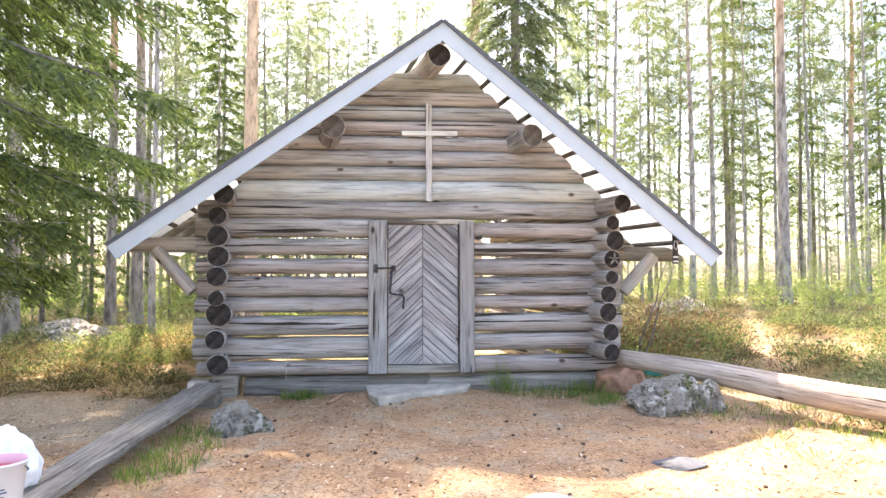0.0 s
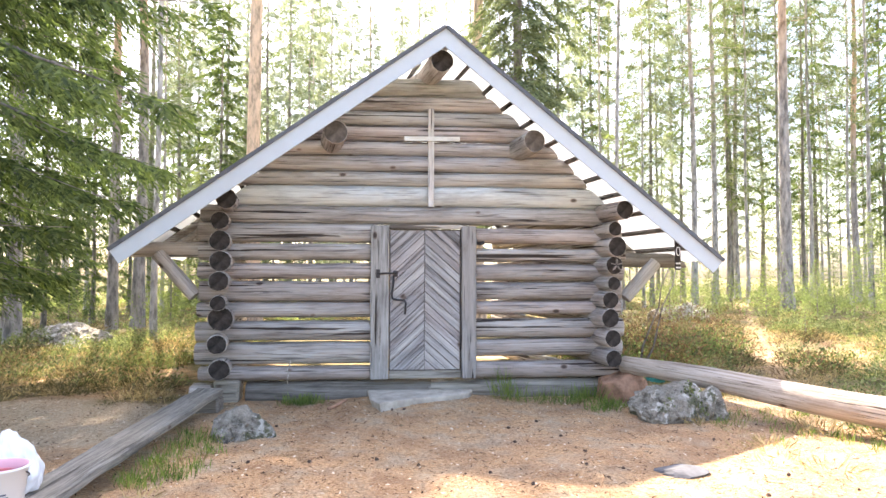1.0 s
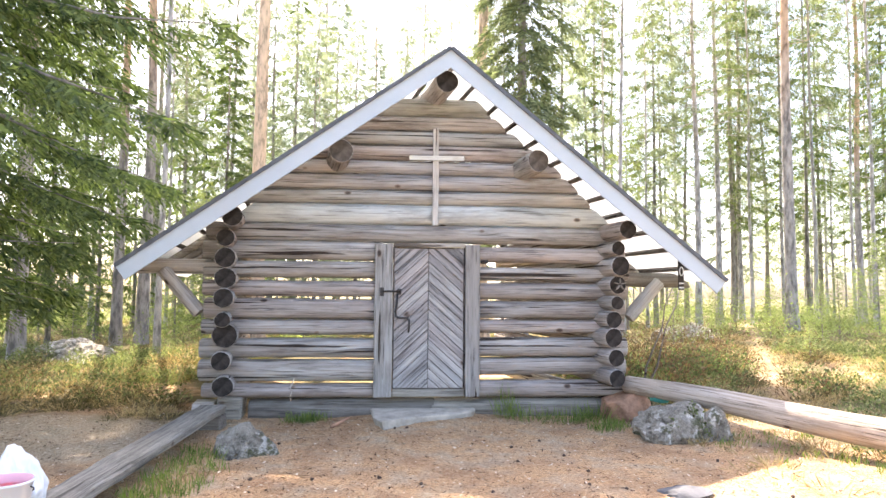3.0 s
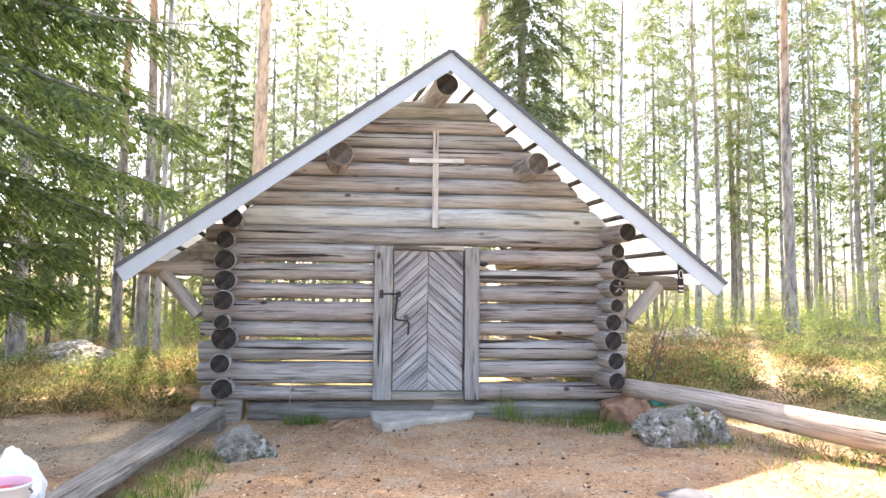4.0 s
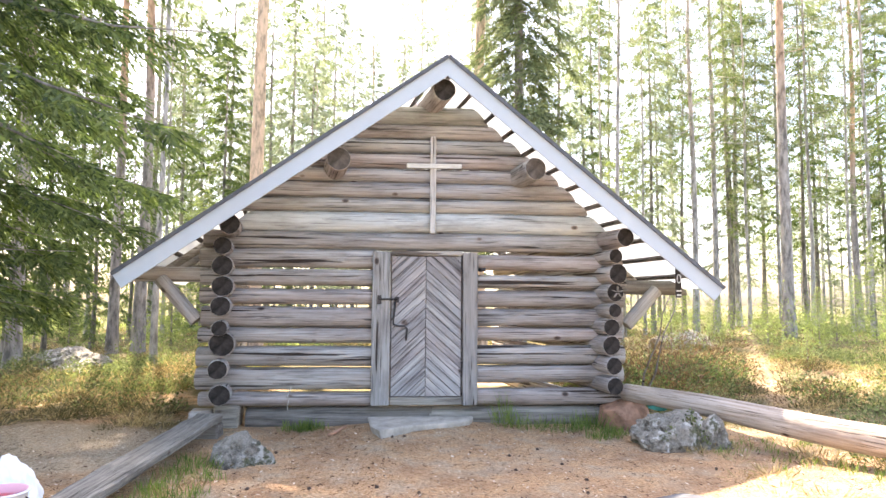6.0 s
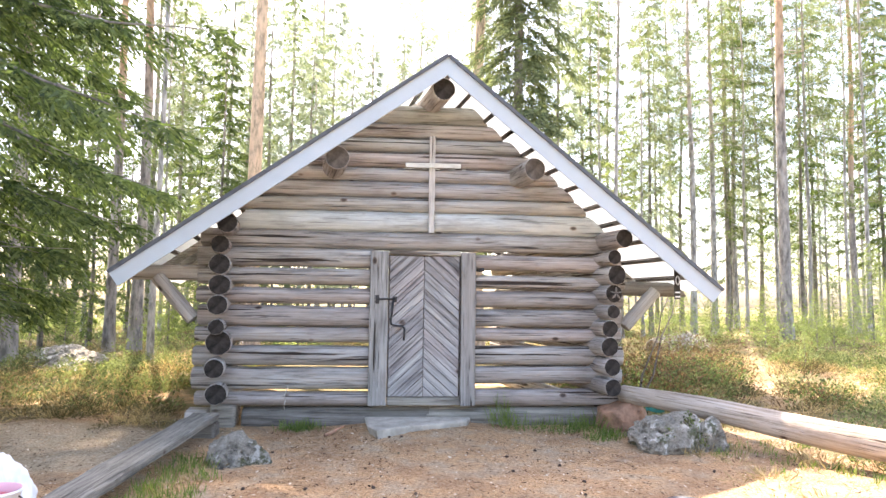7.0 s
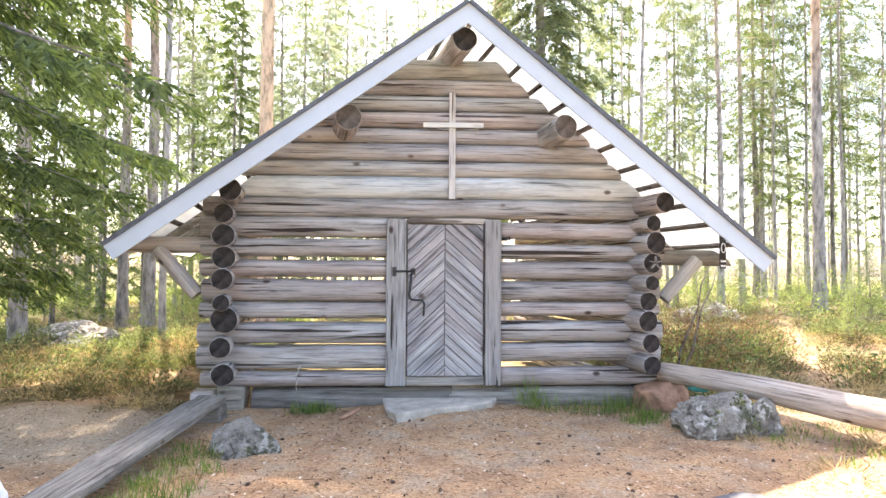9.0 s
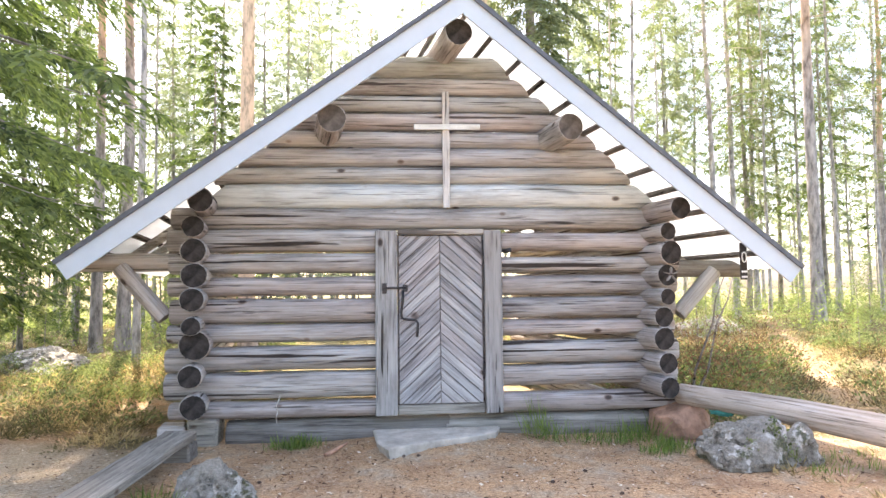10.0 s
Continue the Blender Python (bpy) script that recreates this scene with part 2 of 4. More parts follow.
STONE = stone_material("lichen_stone", (0.075, 0.065, 0.05), (0.31, 0.272, 0.215), (0.45, 0.41, 0.345), (0.70, 0.66, 0.59), 0.53, 0.54)
MOSSY_STONE = stone_material("mossy_stone", (0.06, 0.054, 0.043), (0.26, 0.235, 0.19), (0.44, 0.405, 0.345), (0.56, 0.53, 0.47), 0.55, 0.57)
SLAB = plain("slab_stone", (0.41, 0.375, 0.315), 0.9, 0.0, 0.32, 7.0)
STUMP_SIDE = plain("rusty_block", (0.38, 0.21, 0.13), 0.9, 0.0, 0.45, 7.0)


def ground_material():
    """Needle litter and bare soil before the cabin and along the paths, moss and grass elsewhere."""
    m, n, l, b = material("forest_floor")
    tc = n.new("ShaderNodeTexCoord")
    sep = n.new("ShaderNodeSeparateXYZ")
    l.new(tc.outputs["Object"], sep.inputs[0])
    fine = noise_tex(n, l, 38, (1, 1, 1), 6, 0.8)
    mid = noise_tex(n, l, 3.0, (1, 1, 1), 5, 0.65)
    big = noise_tex(n, l, 0.7, (1, 1, 1), 4, 0.6)
    speck = noise_tex(n, l, 130, (1, 1, 1), 4, 0.8)
    soil = ramp(n, l, math_node(n, l, "ADD", math_node(n, l, "MULTIPLY", fine, 0.5), math_node(n, l, "MULTIPLY", speck, 0.5)),
                ((0.38, (0.085, 0.046, 0.024)), (0.47, (0.48, 0.285, 0.15)), (0.54, (0.66, 0.43, 0.24)), (0.64, (0.86, 0.66, 0.44))))
    sand = ramp(n, l, fine, ((0.35, (0.24, 0.18, 0.115)), (0.5, (0.47, 0.39, 0.28)), (0.66, (0.64, 0.55, 0.42))))
    soil = mix(n, l, ramp(n, l, mid, ((0.46, (0, 0, 0)), (0.66, (0.75, 0.75, 0.75)))), soil, sand)
    soil = mix(n, l, ramp(n, l, noise_tex(n, l, 1.6, (1, 1, 1), 6, 0.7), ((0.36, (0.75, 0.75, 0.75)), (0.52, (0, 0, 0)))), soil, mix(n, l, 0.6, soil, (0.22, 0.12, 0.075)))
    moss = ramp(n, l, mid, ((0.3, (0.075, 0.072, 0.032)), (0.5, (0.17, 0.15, 0.075)), (0.7, (0.31, 0.25, 0.145))))
    moss = mix(n, l, math_node(n, l, "MULTIPLY", fine, 0.6), moss, (0.16, 0.13, 0.06))
    # the trodden yard: an oval round (0.6, -3.4), wider towards the camera
    dx = math_node(n, l, "DIVIDE", math_node(n, l, "SUBTRACT", sep.outputs["X"], 0.7), 4.6)
    dy = math_node(n, l, "DIVIDE", math_node(n, l, "SUBTRACT", sep.outputs["Y"], -3.6), 4.6)
    r2 = math_node(n, l, "ADD", math_node(n, l, "MULTIPLY", dx, dx), math_node(n, l, "MULTIPLY", dy, dy))
    r2 = math_node(n, l, "ADD", r2, math_node(n, l, "MULTIPLY", math_node(n, l, "SUBTRACT", mid, 0.5), 1.1))
    ex = math_node(n, l, "DIVIDE", math_node(n, l, "SUBTRACT", sep.outputs["X"], -3.3), 1.7)
    ey = math_node(n, l, "DIVIDE", math_node(n, l, "SUBTRACT", sep.outputs["Y"], -0.9), 1.3)
    e2 = math_node(n, l, "ADD", math_node(n, l, "MULTIPLY", ex, ex), math_node(n, l, "MULTIPLY", ey, ey))
    strip = ramp(n, l, math_node(n, l, "ADD", e2, math_node(n, l, "MULTIPLY", math_node(n, l, "SUBTRACT", mid, 0.5), 1.6)), ((0.6, (1, 1, 1)), (1.0, (0, 0, 0))))
    soil = mix(n, l, math_node(n, l, "MULTIPLY", strip, 0.8), soil, sand)
    yard = ramp(n, l, r2, ((0.85, (1, 1, 1)), (1.15, (0, 0, 0))))
    # a footpath past the cabin's right-hand side
    px = math_node(n, l, "SUBTRACT", sep.outputs["X"], math_node(n, l, "ADD", 5.1, math_node(n, l, "MULTIPLY", sep.outputs["Y"], 0.52)))
    px = math_node(n, l, "ADD", px, math_node(n, l, "MULTIPLY", math_node(n, l, "SUBTRACT", big, 0.5), 1.6))
    path = ramp(n, l, math_node(n, l, "ABSOLUTE", px), ((0.10, (0.5, 0.5, 0.5)), (0.34, (0, 0, 0))))
    patch = ramp(n, l, big, ((0.5, (0, 0, 0)), (0.6, (0.85, 0.85, 0.85))))
    patch = mix(n, l, ramp(n, l, math_node(n, l, "DIVIDE", r2, 12.0), ((0.4, (0, 0, 0)), (0.9, (1, 1, 1)))), patch, (0, 0, 0))
    bare = mix(n, l, 1.0, mix(n, l, 1.0, mix(n, l, 1.0, yard, strip, "LIGHTEN"), path, "LIGHTEN"), patch, "LIGHTEN")
    soil = mix(n, l, math_node(n, l, "MULTIPLY", path, 0.7), soil, mix(n, l, speck, (0.12, 0.075, 0.048), (0.34, 0.235, 0.16)))
    l.new(mix(n, l, bare, moss, soil), b.inputs["Base Color"])
    b.inputs["Roughness"].default_value = 0.95
    b.inputs["Specular IOR Level"].default_value = 0.1
    bump(n, l, b, math_node(n, l, "ADD", fine, mid), 0.8, 0.03)
    return m


FLOOR = ground_material()

# ---- mesh helpers ----


def mesh(name, verts, faces, mats, smooth=True, index=None):
    me = bpy.data.meshes.new(name)
    me.from_pydata(verts, [], faces)
    for m in mats if isinstance(mats, (list, tuple)) else (mats,):
        me.materials.append(m)
    if smooth:
        me.polygons.foreach_set("use_smooth", np.ones(len(me.polygons), bool))
    if index is not None:
        me.polygons.foreach_set("material_index", np.array(index, np.int32))
    me.update()
    return me


def part(name, me, parent, m=None, label=""):
    ob = new(name, me)
    ob.parent = parent
    if m is not None:
        ob.matrix_basis = m
    return tagged(ob, label)


def thing(name, label, category, me=None, at=None, group="", kind=""):
    ob = new(name, me)
    if at is not None:
        ob.matrix_basis = at
    return tagged(ob, label, category, group, kind)


def log_mesh(name, length, ry, rz, side, end, seed, taper=0.0, cut0=0.0, cut1=0.0, segs=20, rough=0.05, bow=0.012, square=1.0):
    """A peeled log along local x from 0, uneven in section, its ends bevelled; cut0 and cut1 slant its ends."""
    step = max(6, int(length / 0.16))
    v, f, idx = [], [], []
    off = Vector((seed * 7.13, seed * 3.7, seed * 1.9))
    xs = [0.0, 0.012] + [length * (i + 1) / (step + 1) for i in range(step)] + [length - 0.012, length]
    for i, x in enumerate(xs):
        lip = 0.93 if i in (0, len(xs) - 1) else 1.0
        u = x / length
        k = (1 + taper * (0.5 - u)) * lip
        by = bow * noise.noise(Vector((x * 0.6, 0, seed)) + off)
        bz = bow * noise.noise(Vector((x * 0.6, 5, seed)) + off)
        for j in range(segs):
            a = 2 * math.pi * j / segs
            c, s = math.cos(a), math.sin(a)
            r = k * (1 + rough * noise.noise(Vector((x * 1.4, c * 1.1, s * 1.1)) + off) + 0.5 * rough * noise.noise(Vector((x * 5, c * 3, s * 3)) + off))
            c, s = math.copysign(abs(c) ** square, c), math.copysign(abs(s) ** square, s)
            z = rz * s * r
            slant = cut0 * z * (1 - u) + cut1 * z * u
            edge = slant if i < 2 or i > len(xs) - 3 else slant * (abs(2 * u - 1)) ** 8
            v.append((x + edge, ry * c * r + by, z + bz))
    for i in range(len(xs) - 1):
        for j in range(segs):
            k = (j + 1) % segs
            f.append((i * segs + j, i * segs + k, (i + 1) * segs + k, (i + 1) * segs + j))
            idx.append(0)
    for base, inward, flip in ((0, 0.006, True), ((len(xs) - 1) * segs, -0.006, False)):
        cx = sum(v[base + j][0] for j in range(segs)) / segs + inward
        v.append((cx, sum(v[base + j][1] for j in range(segs)) / segs, sum(v[base + j][2] for j in range(segs)) / segs))
        for j in range(segs):
            t = (base + j, base + (j + 1) % segs, len(v) - 1)
            f.append(t[::-1] if flip else t)
            idx.append(1)
    me = mesh(name, v, f, (side, end), True, idx)
    me.polygons.foreach_set("use_smooth", np.array(idx) == 0)
    return me


def board_mesh(name, sx, sy, sz, mat, bevel=0.006, wear=0.003, seed=0, cuts=8):
    """A sawn board, its corner at the origin, with softened and slightly uneven edges."""
    bm = bmesh.new()
    bmesh.ops.create_cube(bm, size=1)
    bmesh.ops.scale(bm, vec=(sx, sy, sz), verts=bm.verts)
    long = max((sx, 0), (sy, 1), (sz, 2))[1]
    edges = [e for e in bm.edges if abs((e.verts[0].co - e.verts[1].co)[long]) > 1e-6]
    if cuts:
        bmesh.ops.subdivide_edges(bm, edges=edges, cuts=cuts)
    bmesh.ops.bevel(bm, geom=[e for e in bm.edges if e.is_manifold and e.calc_face_angle() > 0.5], offset=bevel, segments=1, affect="EDGES")
    for q in bm.verts:
        q.co += Vector([wear * noise.noise(q.co * 3.1 + Vector((seed * 5.1, a * 9.7, seed))) for a in range(3)])
    bmesh.ops.translate(bm, vec=(sx / 2, sy / 2, sz / 2), verts=bm.verts)
    me = bpy.data.meshes.new(name)
    bm.to_mesh(me)
    bm.free()
    me.materials.append(mat)
    return me


def tube_mesh(name, points, radius, mat, segs=8, end_radius=None):
    pts = [Vector(p) for p in points]
    v, f = [], []
    for i, p in enumerate(pts):
        d = (pts[min(i + 1, len(pts) - 1)] - pts[max(i - 1, 0)]).normalized()
        a = d.orthogonal().normalized() if i == 0 else (a - d * a.dot(d)).normalized()
        b = d.cross(a)
        r = radius if end_radius is None else radius + (end_radius - radius) * i / (len(pts) - 1)
        for j in range(segs):
            t = 2 * math.pi * j / segs
            v.append(tuple(p + (a * math.cos(t) + b * math.sin(t)) * r))
    for i in range(len(pts) - 1):
        for j in range(segs):
            k = (j + 1) % segs
            f.append((i * segs + j, i * segs + k, (i + 1) * segs + k, (i + 1) * segs + j))
    f.append(tuple(range(segs))[::-1])
    f.append(tuple(range((len(pts) - 1) * segs, len(pts) * segs)))
    return mesh(name, v, f, mat)


def rock_mesh(name, sx, sy, sz, mat, seed, rough=0.35, facets=0.5, sub=5):
    """A stone bounded by broken planes, roughened at two scales."""
    bm = bmesh.new()
    bmesh.ops.create_icosphere(bm, subdivisions=sub, radius=1)
    off = Vector((seed * 11.3, seed * 4.1, seed * 2.7))
    gen = random.Random(seed)
    planes = []
    for i in range(13):
        n = Vector((gen.gauss(0, 1), gen.gauss(0, 1), gen.gauss(0, 1))).normalized()
        planes.append((n, gen.uniform(0.72, 1.0)))
    for q in bm.verts:
        p = q.co.copy()
        k = min([1.25] + [dist / max(0.05, n.dot(p)) for n, dist in planes])
        k = 1 + (k - 1) * min(1.0, 0.55 + facets * 0.4)
        k += 0.30 * rough * noise.noise(p * 1.3 + off) + 0.10 * rough * noise.noise(p * 4.1 + off) + 0.13 * rough * noise.noise(p * 12 + off)
        crack = abs(noise.noise(Vector((p.x * 2.6, p.y * 2.6, p.z * 0.9)) + off * 1.7))
        k -= 0.22 * rough * max(0.0, 1 - crack / 0.05)
        q.co = Vector((p.x * sx, p.y * sy, p.z * sz)) * k
    me = bpy.data.meshes.new(name)
    bm.to_mesh(me)
    bm.free()
    me.materials.append(mat)
    return me


def slab_mesh(name, outline, thick, mat, seed):
    """A flat broken slab from its outline, with chipped edges."""
    bm = bmesh.new()
    ring = []
    n = len(outline)
    for i in range(n):
        a, e = Vector((*outline[i], 0)), Vector((*outline[(i + 1) % n], 0))
        for k in range(6):
            p = a.lerp(e, k / 6)
            ring.append(p + Vector((0.014 * noise.noise(p * 9 + Vector((seed, 0, 0))), 0.014 * noise.noise(p * 9 + Vector((0, seed, 3))), 0)))
    c = sum(ring, Vector()) / len(ring)
    rows = []
    for shrink, z in ((0.0, 0.0), (0.94, thick), (0.97, thick), (1.01, thick * 0.8), (1.0, thick * 0.3), (0.93, -0.1)):
        rows.append([bm.verts.new((c + (p - c) * shrink) + Vector((0, 0, z + (0.006 * noise.noise(p * 7) if shrink else 0)))) for p in ring])
    m = len(ring)
    for r in range(1, 5):
        for i in range(m):
            bm.faces.new((rows[r][i], rows[r + 1][i], rows[r + 1][(i + 1) % m], rows[r][(i + 1) % m]))
    for v in rows[0]:
        bm.verts.remove(v)
    inner = [bm.verts.new((c + (p - c) * 0.5) + Vector((0, 0, thick + 0.008 * noise.noise(p * 5)))) for p in ring]
    for i in range(m):
        bm.faces.new((rows[1][i], rows[1][(i + 1) % m], inner[(i + 1) % m], inner[i]))
    bm.faces.new(inner)
    bmesh.ops.recalc_face_normals(bm, faces=bm.faces)
    me = bpy.data.meshes.new(name)
    bm.to_mesh(me)
    bm.free()
    me.materials.append(mat)
    return me


def ground_height(x, y):
    """Nearly level before the cabin, gently rolling and a little higher to the right and behind."""
    far = min(1.0, max(0.0, (math.hypot(x - 0.6, y + 2.5) - 4.0) / 10.0))
    h = 0.05 + 0.025 * noise.noise(Vector((x * 0.9, y * 0.9, 0))) + 0.012 * noise.noise(Vector((x * 3.1, y * 3.1, 4)))
    h += far * (0.25 * noise.noise(Vector((x * 0.14, y * 0.14, 9))) + 0.12 * noise.noise(Vector((x * 0.5, y * 0.5, 2))))
    h += 0.35 * far * min(1.0, max(0.0, (x - 4) / 12.0))
    heath = min(1.0, max(0.0, math.hypot((x - 0.7) / 4.4, (y + 3.4) / 4.4) - 1.0) * 2.5) * min(1.0, max(0.0, (abs(x - 0.3) - 2.6) / 1.0))
    h += heath * (0.16 * max(-0.3, noise.noise(Vector((x * 0.95, y * 0.95, 21)))) + 0.03 * noise.noise(Vector((x * 2.7, y * 2.7, 5))))
    h += 0.085 * math.exp(-((x - 0.7) / 1.1) ** 2 - ((y + 0.35) / 0.8) ** 2)          # a low rise before the door
    return h

# ---- ground ----


def build_ground():
    u = np.linspace(-1, 1, 241)
    ax = 0.6 + 9.0 * np.sinh(u * 4.4) / np.sinh(4.4) * 38 + u * 9
    ay = -2.0 + 9.0 * np.sinh(u * 4.4) / np.sinh(4.4) * 38 + u * 9
    v = [(x, y, ground_height(x, y)) for y in ay for x in ax]
    n = len(ax)
    f = [(j * n + i, j * n + i + 1, (j + 1) * n + i + 1, (j + 1) * n + i) for j in range(n - 1) for i in range(n - 1)]
    thing("ground", "forest floor of trodden brown needle litter and moss", "ground", mesh("ground", v, f, FLOOR), kind="structure")


build_ground()

# ---- the cabin ----
cabin = thing("log_cabin", "small grey weathered log cabin with wide gaps between its logs", "cabin")
RX = pose(0, 0, 0)
rng = random.Random(4)
SKEW = 0.162                                       # the cabin is not quite square: it leans left towards its rear


def wall_log(x0, x1, z0, z1, mat=LOG, y=0.13, ry=0.125, tilt=0.0, cut0=0.0, cut1=0.0, seed=None, taper=0.0, ends=END_PALE, square=0.76):
    seed = rng.randint(1, 900) if seed is None else seed
    me = log_mesh("log", x1 - x0, ry, (z1 - z0) / 2 * 1.01, mat, ends, seed, taper, cut0, cut1, square=square)
    return part("log", me, cabin, pose(x0, y, (z0 + z1) / 2, rng.uniform(-4, 4), -math.degrees(math.atan2(tilt, x1 - x0)), 0))


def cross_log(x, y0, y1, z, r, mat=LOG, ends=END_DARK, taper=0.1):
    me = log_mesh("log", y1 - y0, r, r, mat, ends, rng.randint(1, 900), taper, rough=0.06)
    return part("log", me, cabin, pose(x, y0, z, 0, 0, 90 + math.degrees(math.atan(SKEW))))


# front wall, beside the door
for z0, z1 in ((1.905, 2.135), (1.69, 1.885), (1.47, 1.655), (1.205, 1.445), (1.015, 1.195), (0.745, 0.975), (0.475, 0.73), (0.285, 0.45)):
    wall_log(-1.97 + rng.uniform(-0.03, 0.03), 0.07, z0, z1)
for z0, z1 in ((1.895, 2.08), (1.68, 1.84), (1.45, 1.645), (1.22, 1.43), (1.045, 1.205), (0.765, 0.995), (0.545, 0.75), (0.28, 0.48)):
    wall_log(1.22, 3.08 + rng.uniform(-0.04, 0.04), z0, z1)
wall_log(-1.95, 3.02, 2.13, 2.345, tilt=-0.02)
# gable: each log is cut to the roof's slope
CL, CR = 1.37, -1.15
for x0, x1, z0, z1, wood in ((-1.56, 2.80, 2.325, 2.582, BIG_LOG), (-1.48, 2.58, 2.578, 2.752, GREEN_GABLE), (-1.24, 2.42, 2.75, 2.945, RED_GABLE), (-0.98, 2.22, 2.945, 3.12, GABLE),
                             (-0.74, 1.98, 3.125, 3.31, RED_GABLE), (-0.48, 1.75, 3.31, 3.485, GABLE), (-0.22, 1.53, 3.485, 3.67, RED_GABLE), (0.08, 1.32, 3.67, 3.90, GREEN_GABLE)):
    wall_log(x0, x1, z0, z1, wood, cut0=CL * 0.8, cut1=CR * 0.8, ry=0.12, square=0.94)
# sills on the stones
wall_log(-1.42, 0.75, 0.0, 0.265, PLANK, y=0.16)
wall_log(0.7, 2.85, 0.02, 0.265, PLANK, y=0.16)
# side walls, whose ends stand out past the front
BACK = 4.1
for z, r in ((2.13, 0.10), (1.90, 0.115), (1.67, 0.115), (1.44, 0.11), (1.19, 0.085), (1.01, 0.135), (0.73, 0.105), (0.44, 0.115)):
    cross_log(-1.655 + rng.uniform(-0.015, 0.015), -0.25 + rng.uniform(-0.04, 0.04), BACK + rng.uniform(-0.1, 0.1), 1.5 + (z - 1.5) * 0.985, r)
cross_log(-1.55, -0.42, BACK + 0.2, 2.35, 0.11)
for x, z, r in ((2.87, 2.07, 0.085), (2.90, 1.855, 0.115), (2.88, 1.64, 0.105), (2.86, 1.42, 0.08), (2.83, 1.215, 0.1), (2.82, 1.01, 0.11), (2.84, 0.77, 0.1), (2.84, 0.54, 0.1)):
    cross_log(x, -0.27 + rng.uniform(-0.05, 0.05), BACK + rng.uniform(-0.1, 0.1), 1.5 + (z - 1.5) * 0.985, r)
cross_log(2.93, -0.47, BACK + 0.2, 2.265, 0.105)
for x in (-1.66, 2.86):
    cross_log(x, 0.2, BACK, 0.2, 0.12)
# roof purlins
cross_log(0.815, -0.52, BACK + 0.45, 3.925, 0.125, LOG)
cross_log(-0.36, -0.47, BACK + 0.45, 3.10, 0.13, LOG, END_BROWN)
cross_log(1.88, -0.47, BACK + 0.45, 3.045, 0.125, LOG, END_BROWN)
# tie log across the open rear
wall_log(-1.9 - SKEW * BACK, 3.05 - SKEW * BACK, 2.12, 2.33, y=BACK - 0.15)

# eave outriggers and their braces
for x0, x1, z, tip, low in ((-2.74, -1.90, 1.805, (-2.43, 0.05, 1.76), (-2.00, 0.05, 1.27)), (2.99, 3.82, 1.705, (3.50, 0.05, 1.68), (3.10, 0.05, 1.24))):
    me = log_mesh("outrigger", x1 - x0, 0.088, 0.088, PALE if x0 < 0 else PLANK, END_DARK, rng.randint(1, 900), 0.0, 1.3 if x0 < 0 else 0.0, 0.0 if x0 < 0 else -1.2)
    part("outrigger", me, cabin, pose(x0, 0.13, z), "short pale log carrying the eave")
    tip, low = Vector(tip), Vector(low)
    d = tip - low
    me = log_mesh("brace", d.length, 0.08, 0.08, BRACE, END_PALE, rng.randint(1, 900))
    part("brace", me, cabin, Matrix.Translation(low) @ d.to_track_quat("X", "Z").to_matrix().to_4x4(), "slanting peeled pole brace")

# ---- roof ----
APEX, EAVE_L, EAVE_R = (0.853, 4.25), (-2.69, 1.766), (3.99, 1.674)
Y0, Y1 = -0.62, BACK + 0.6


def sheet_material():
    m, n, l, b = material("corrugated_sheet")
    a = noise_tex(n, l, 3, (1, 0.4, 1), 5, 0.65)
    l.new(ramp(n, l, a, ((0.3, (0.72, 0.73, 0.73)), (0.7, (0.84, 0.85, 0.85)))), b.inputs["Base Color"])
    b.inputs["Roughness"].default_value = 0.5
    t = n.new("ShaderNodeBsdfTranslucent")
    t.inputs[0].default_value = (0.86, 0.88, 0.88, 1)
    mx = n.new("ShaderNodeMixShader")
    mx.inputs[0].default_value = 0.5
    l.new(b.outputs[0], mx.inputs[1])
    l.new(t.outputs[0], mx.inputs[2])
    l.new(mx.outputs[0], n["Material Output"].inputs[0])
    return m


SHEET = sheet_material()
DRIP = plain("edge_metal", (0.10, 0.105, 0.115), 0.6, 0.2, 0.3, 8.0)


def corrugated(a, b):
    """A corrugated sheet from the ridge a to the eave b, its waves running down the slope."""
    d = Vector((b[0] - a[0], 0, b[1] - a[1])).normalized()
    up = Vector((-d.z, 0, d.x)) if d.x > 0 else Vector((d.z, 0, -d.x))
    n = int((Y1 - Y0) / 0.019)
    v, f = [], []
    for layer in (0.0, 0.003):
        for i in range(n + 1):
            y = Y0 - 0.02 + (Y1 - Y0 + 0.02) * i / n
            w = 0.022 + layer + 0.009 * math.sin(i * math.pi / 2)
            for p in (a, b):
                v.append((p[0] + up.x * w - SKEW * (y - Y0), y, p[1] + up.z * w))
    m = 2 * (n + 1)
    for i in range(n):
        f.append((2 * i, 2 * i + 1, 2 * i + 3, 2 * i + 2))
        f.append((m + 2 * i, m + 2 * i + 2, m + 2 * i + 3, m + 2 * i + 1))
    f += [(0, m, m + 1, 1), (2 * n, 2 * n + 1, m + 2 * n + 1, m + 2 * n)]
    f += [(2 * i + 1, m + 2 * i + 1, m + 2 * i + 3, 2 * i + 3) for i in range(n)]
    return mesh("roof_sheet", v, f, SHEET, False), d, up


def leaned(me, m):
    me = me.copy()
    me.transform(m)
    return me


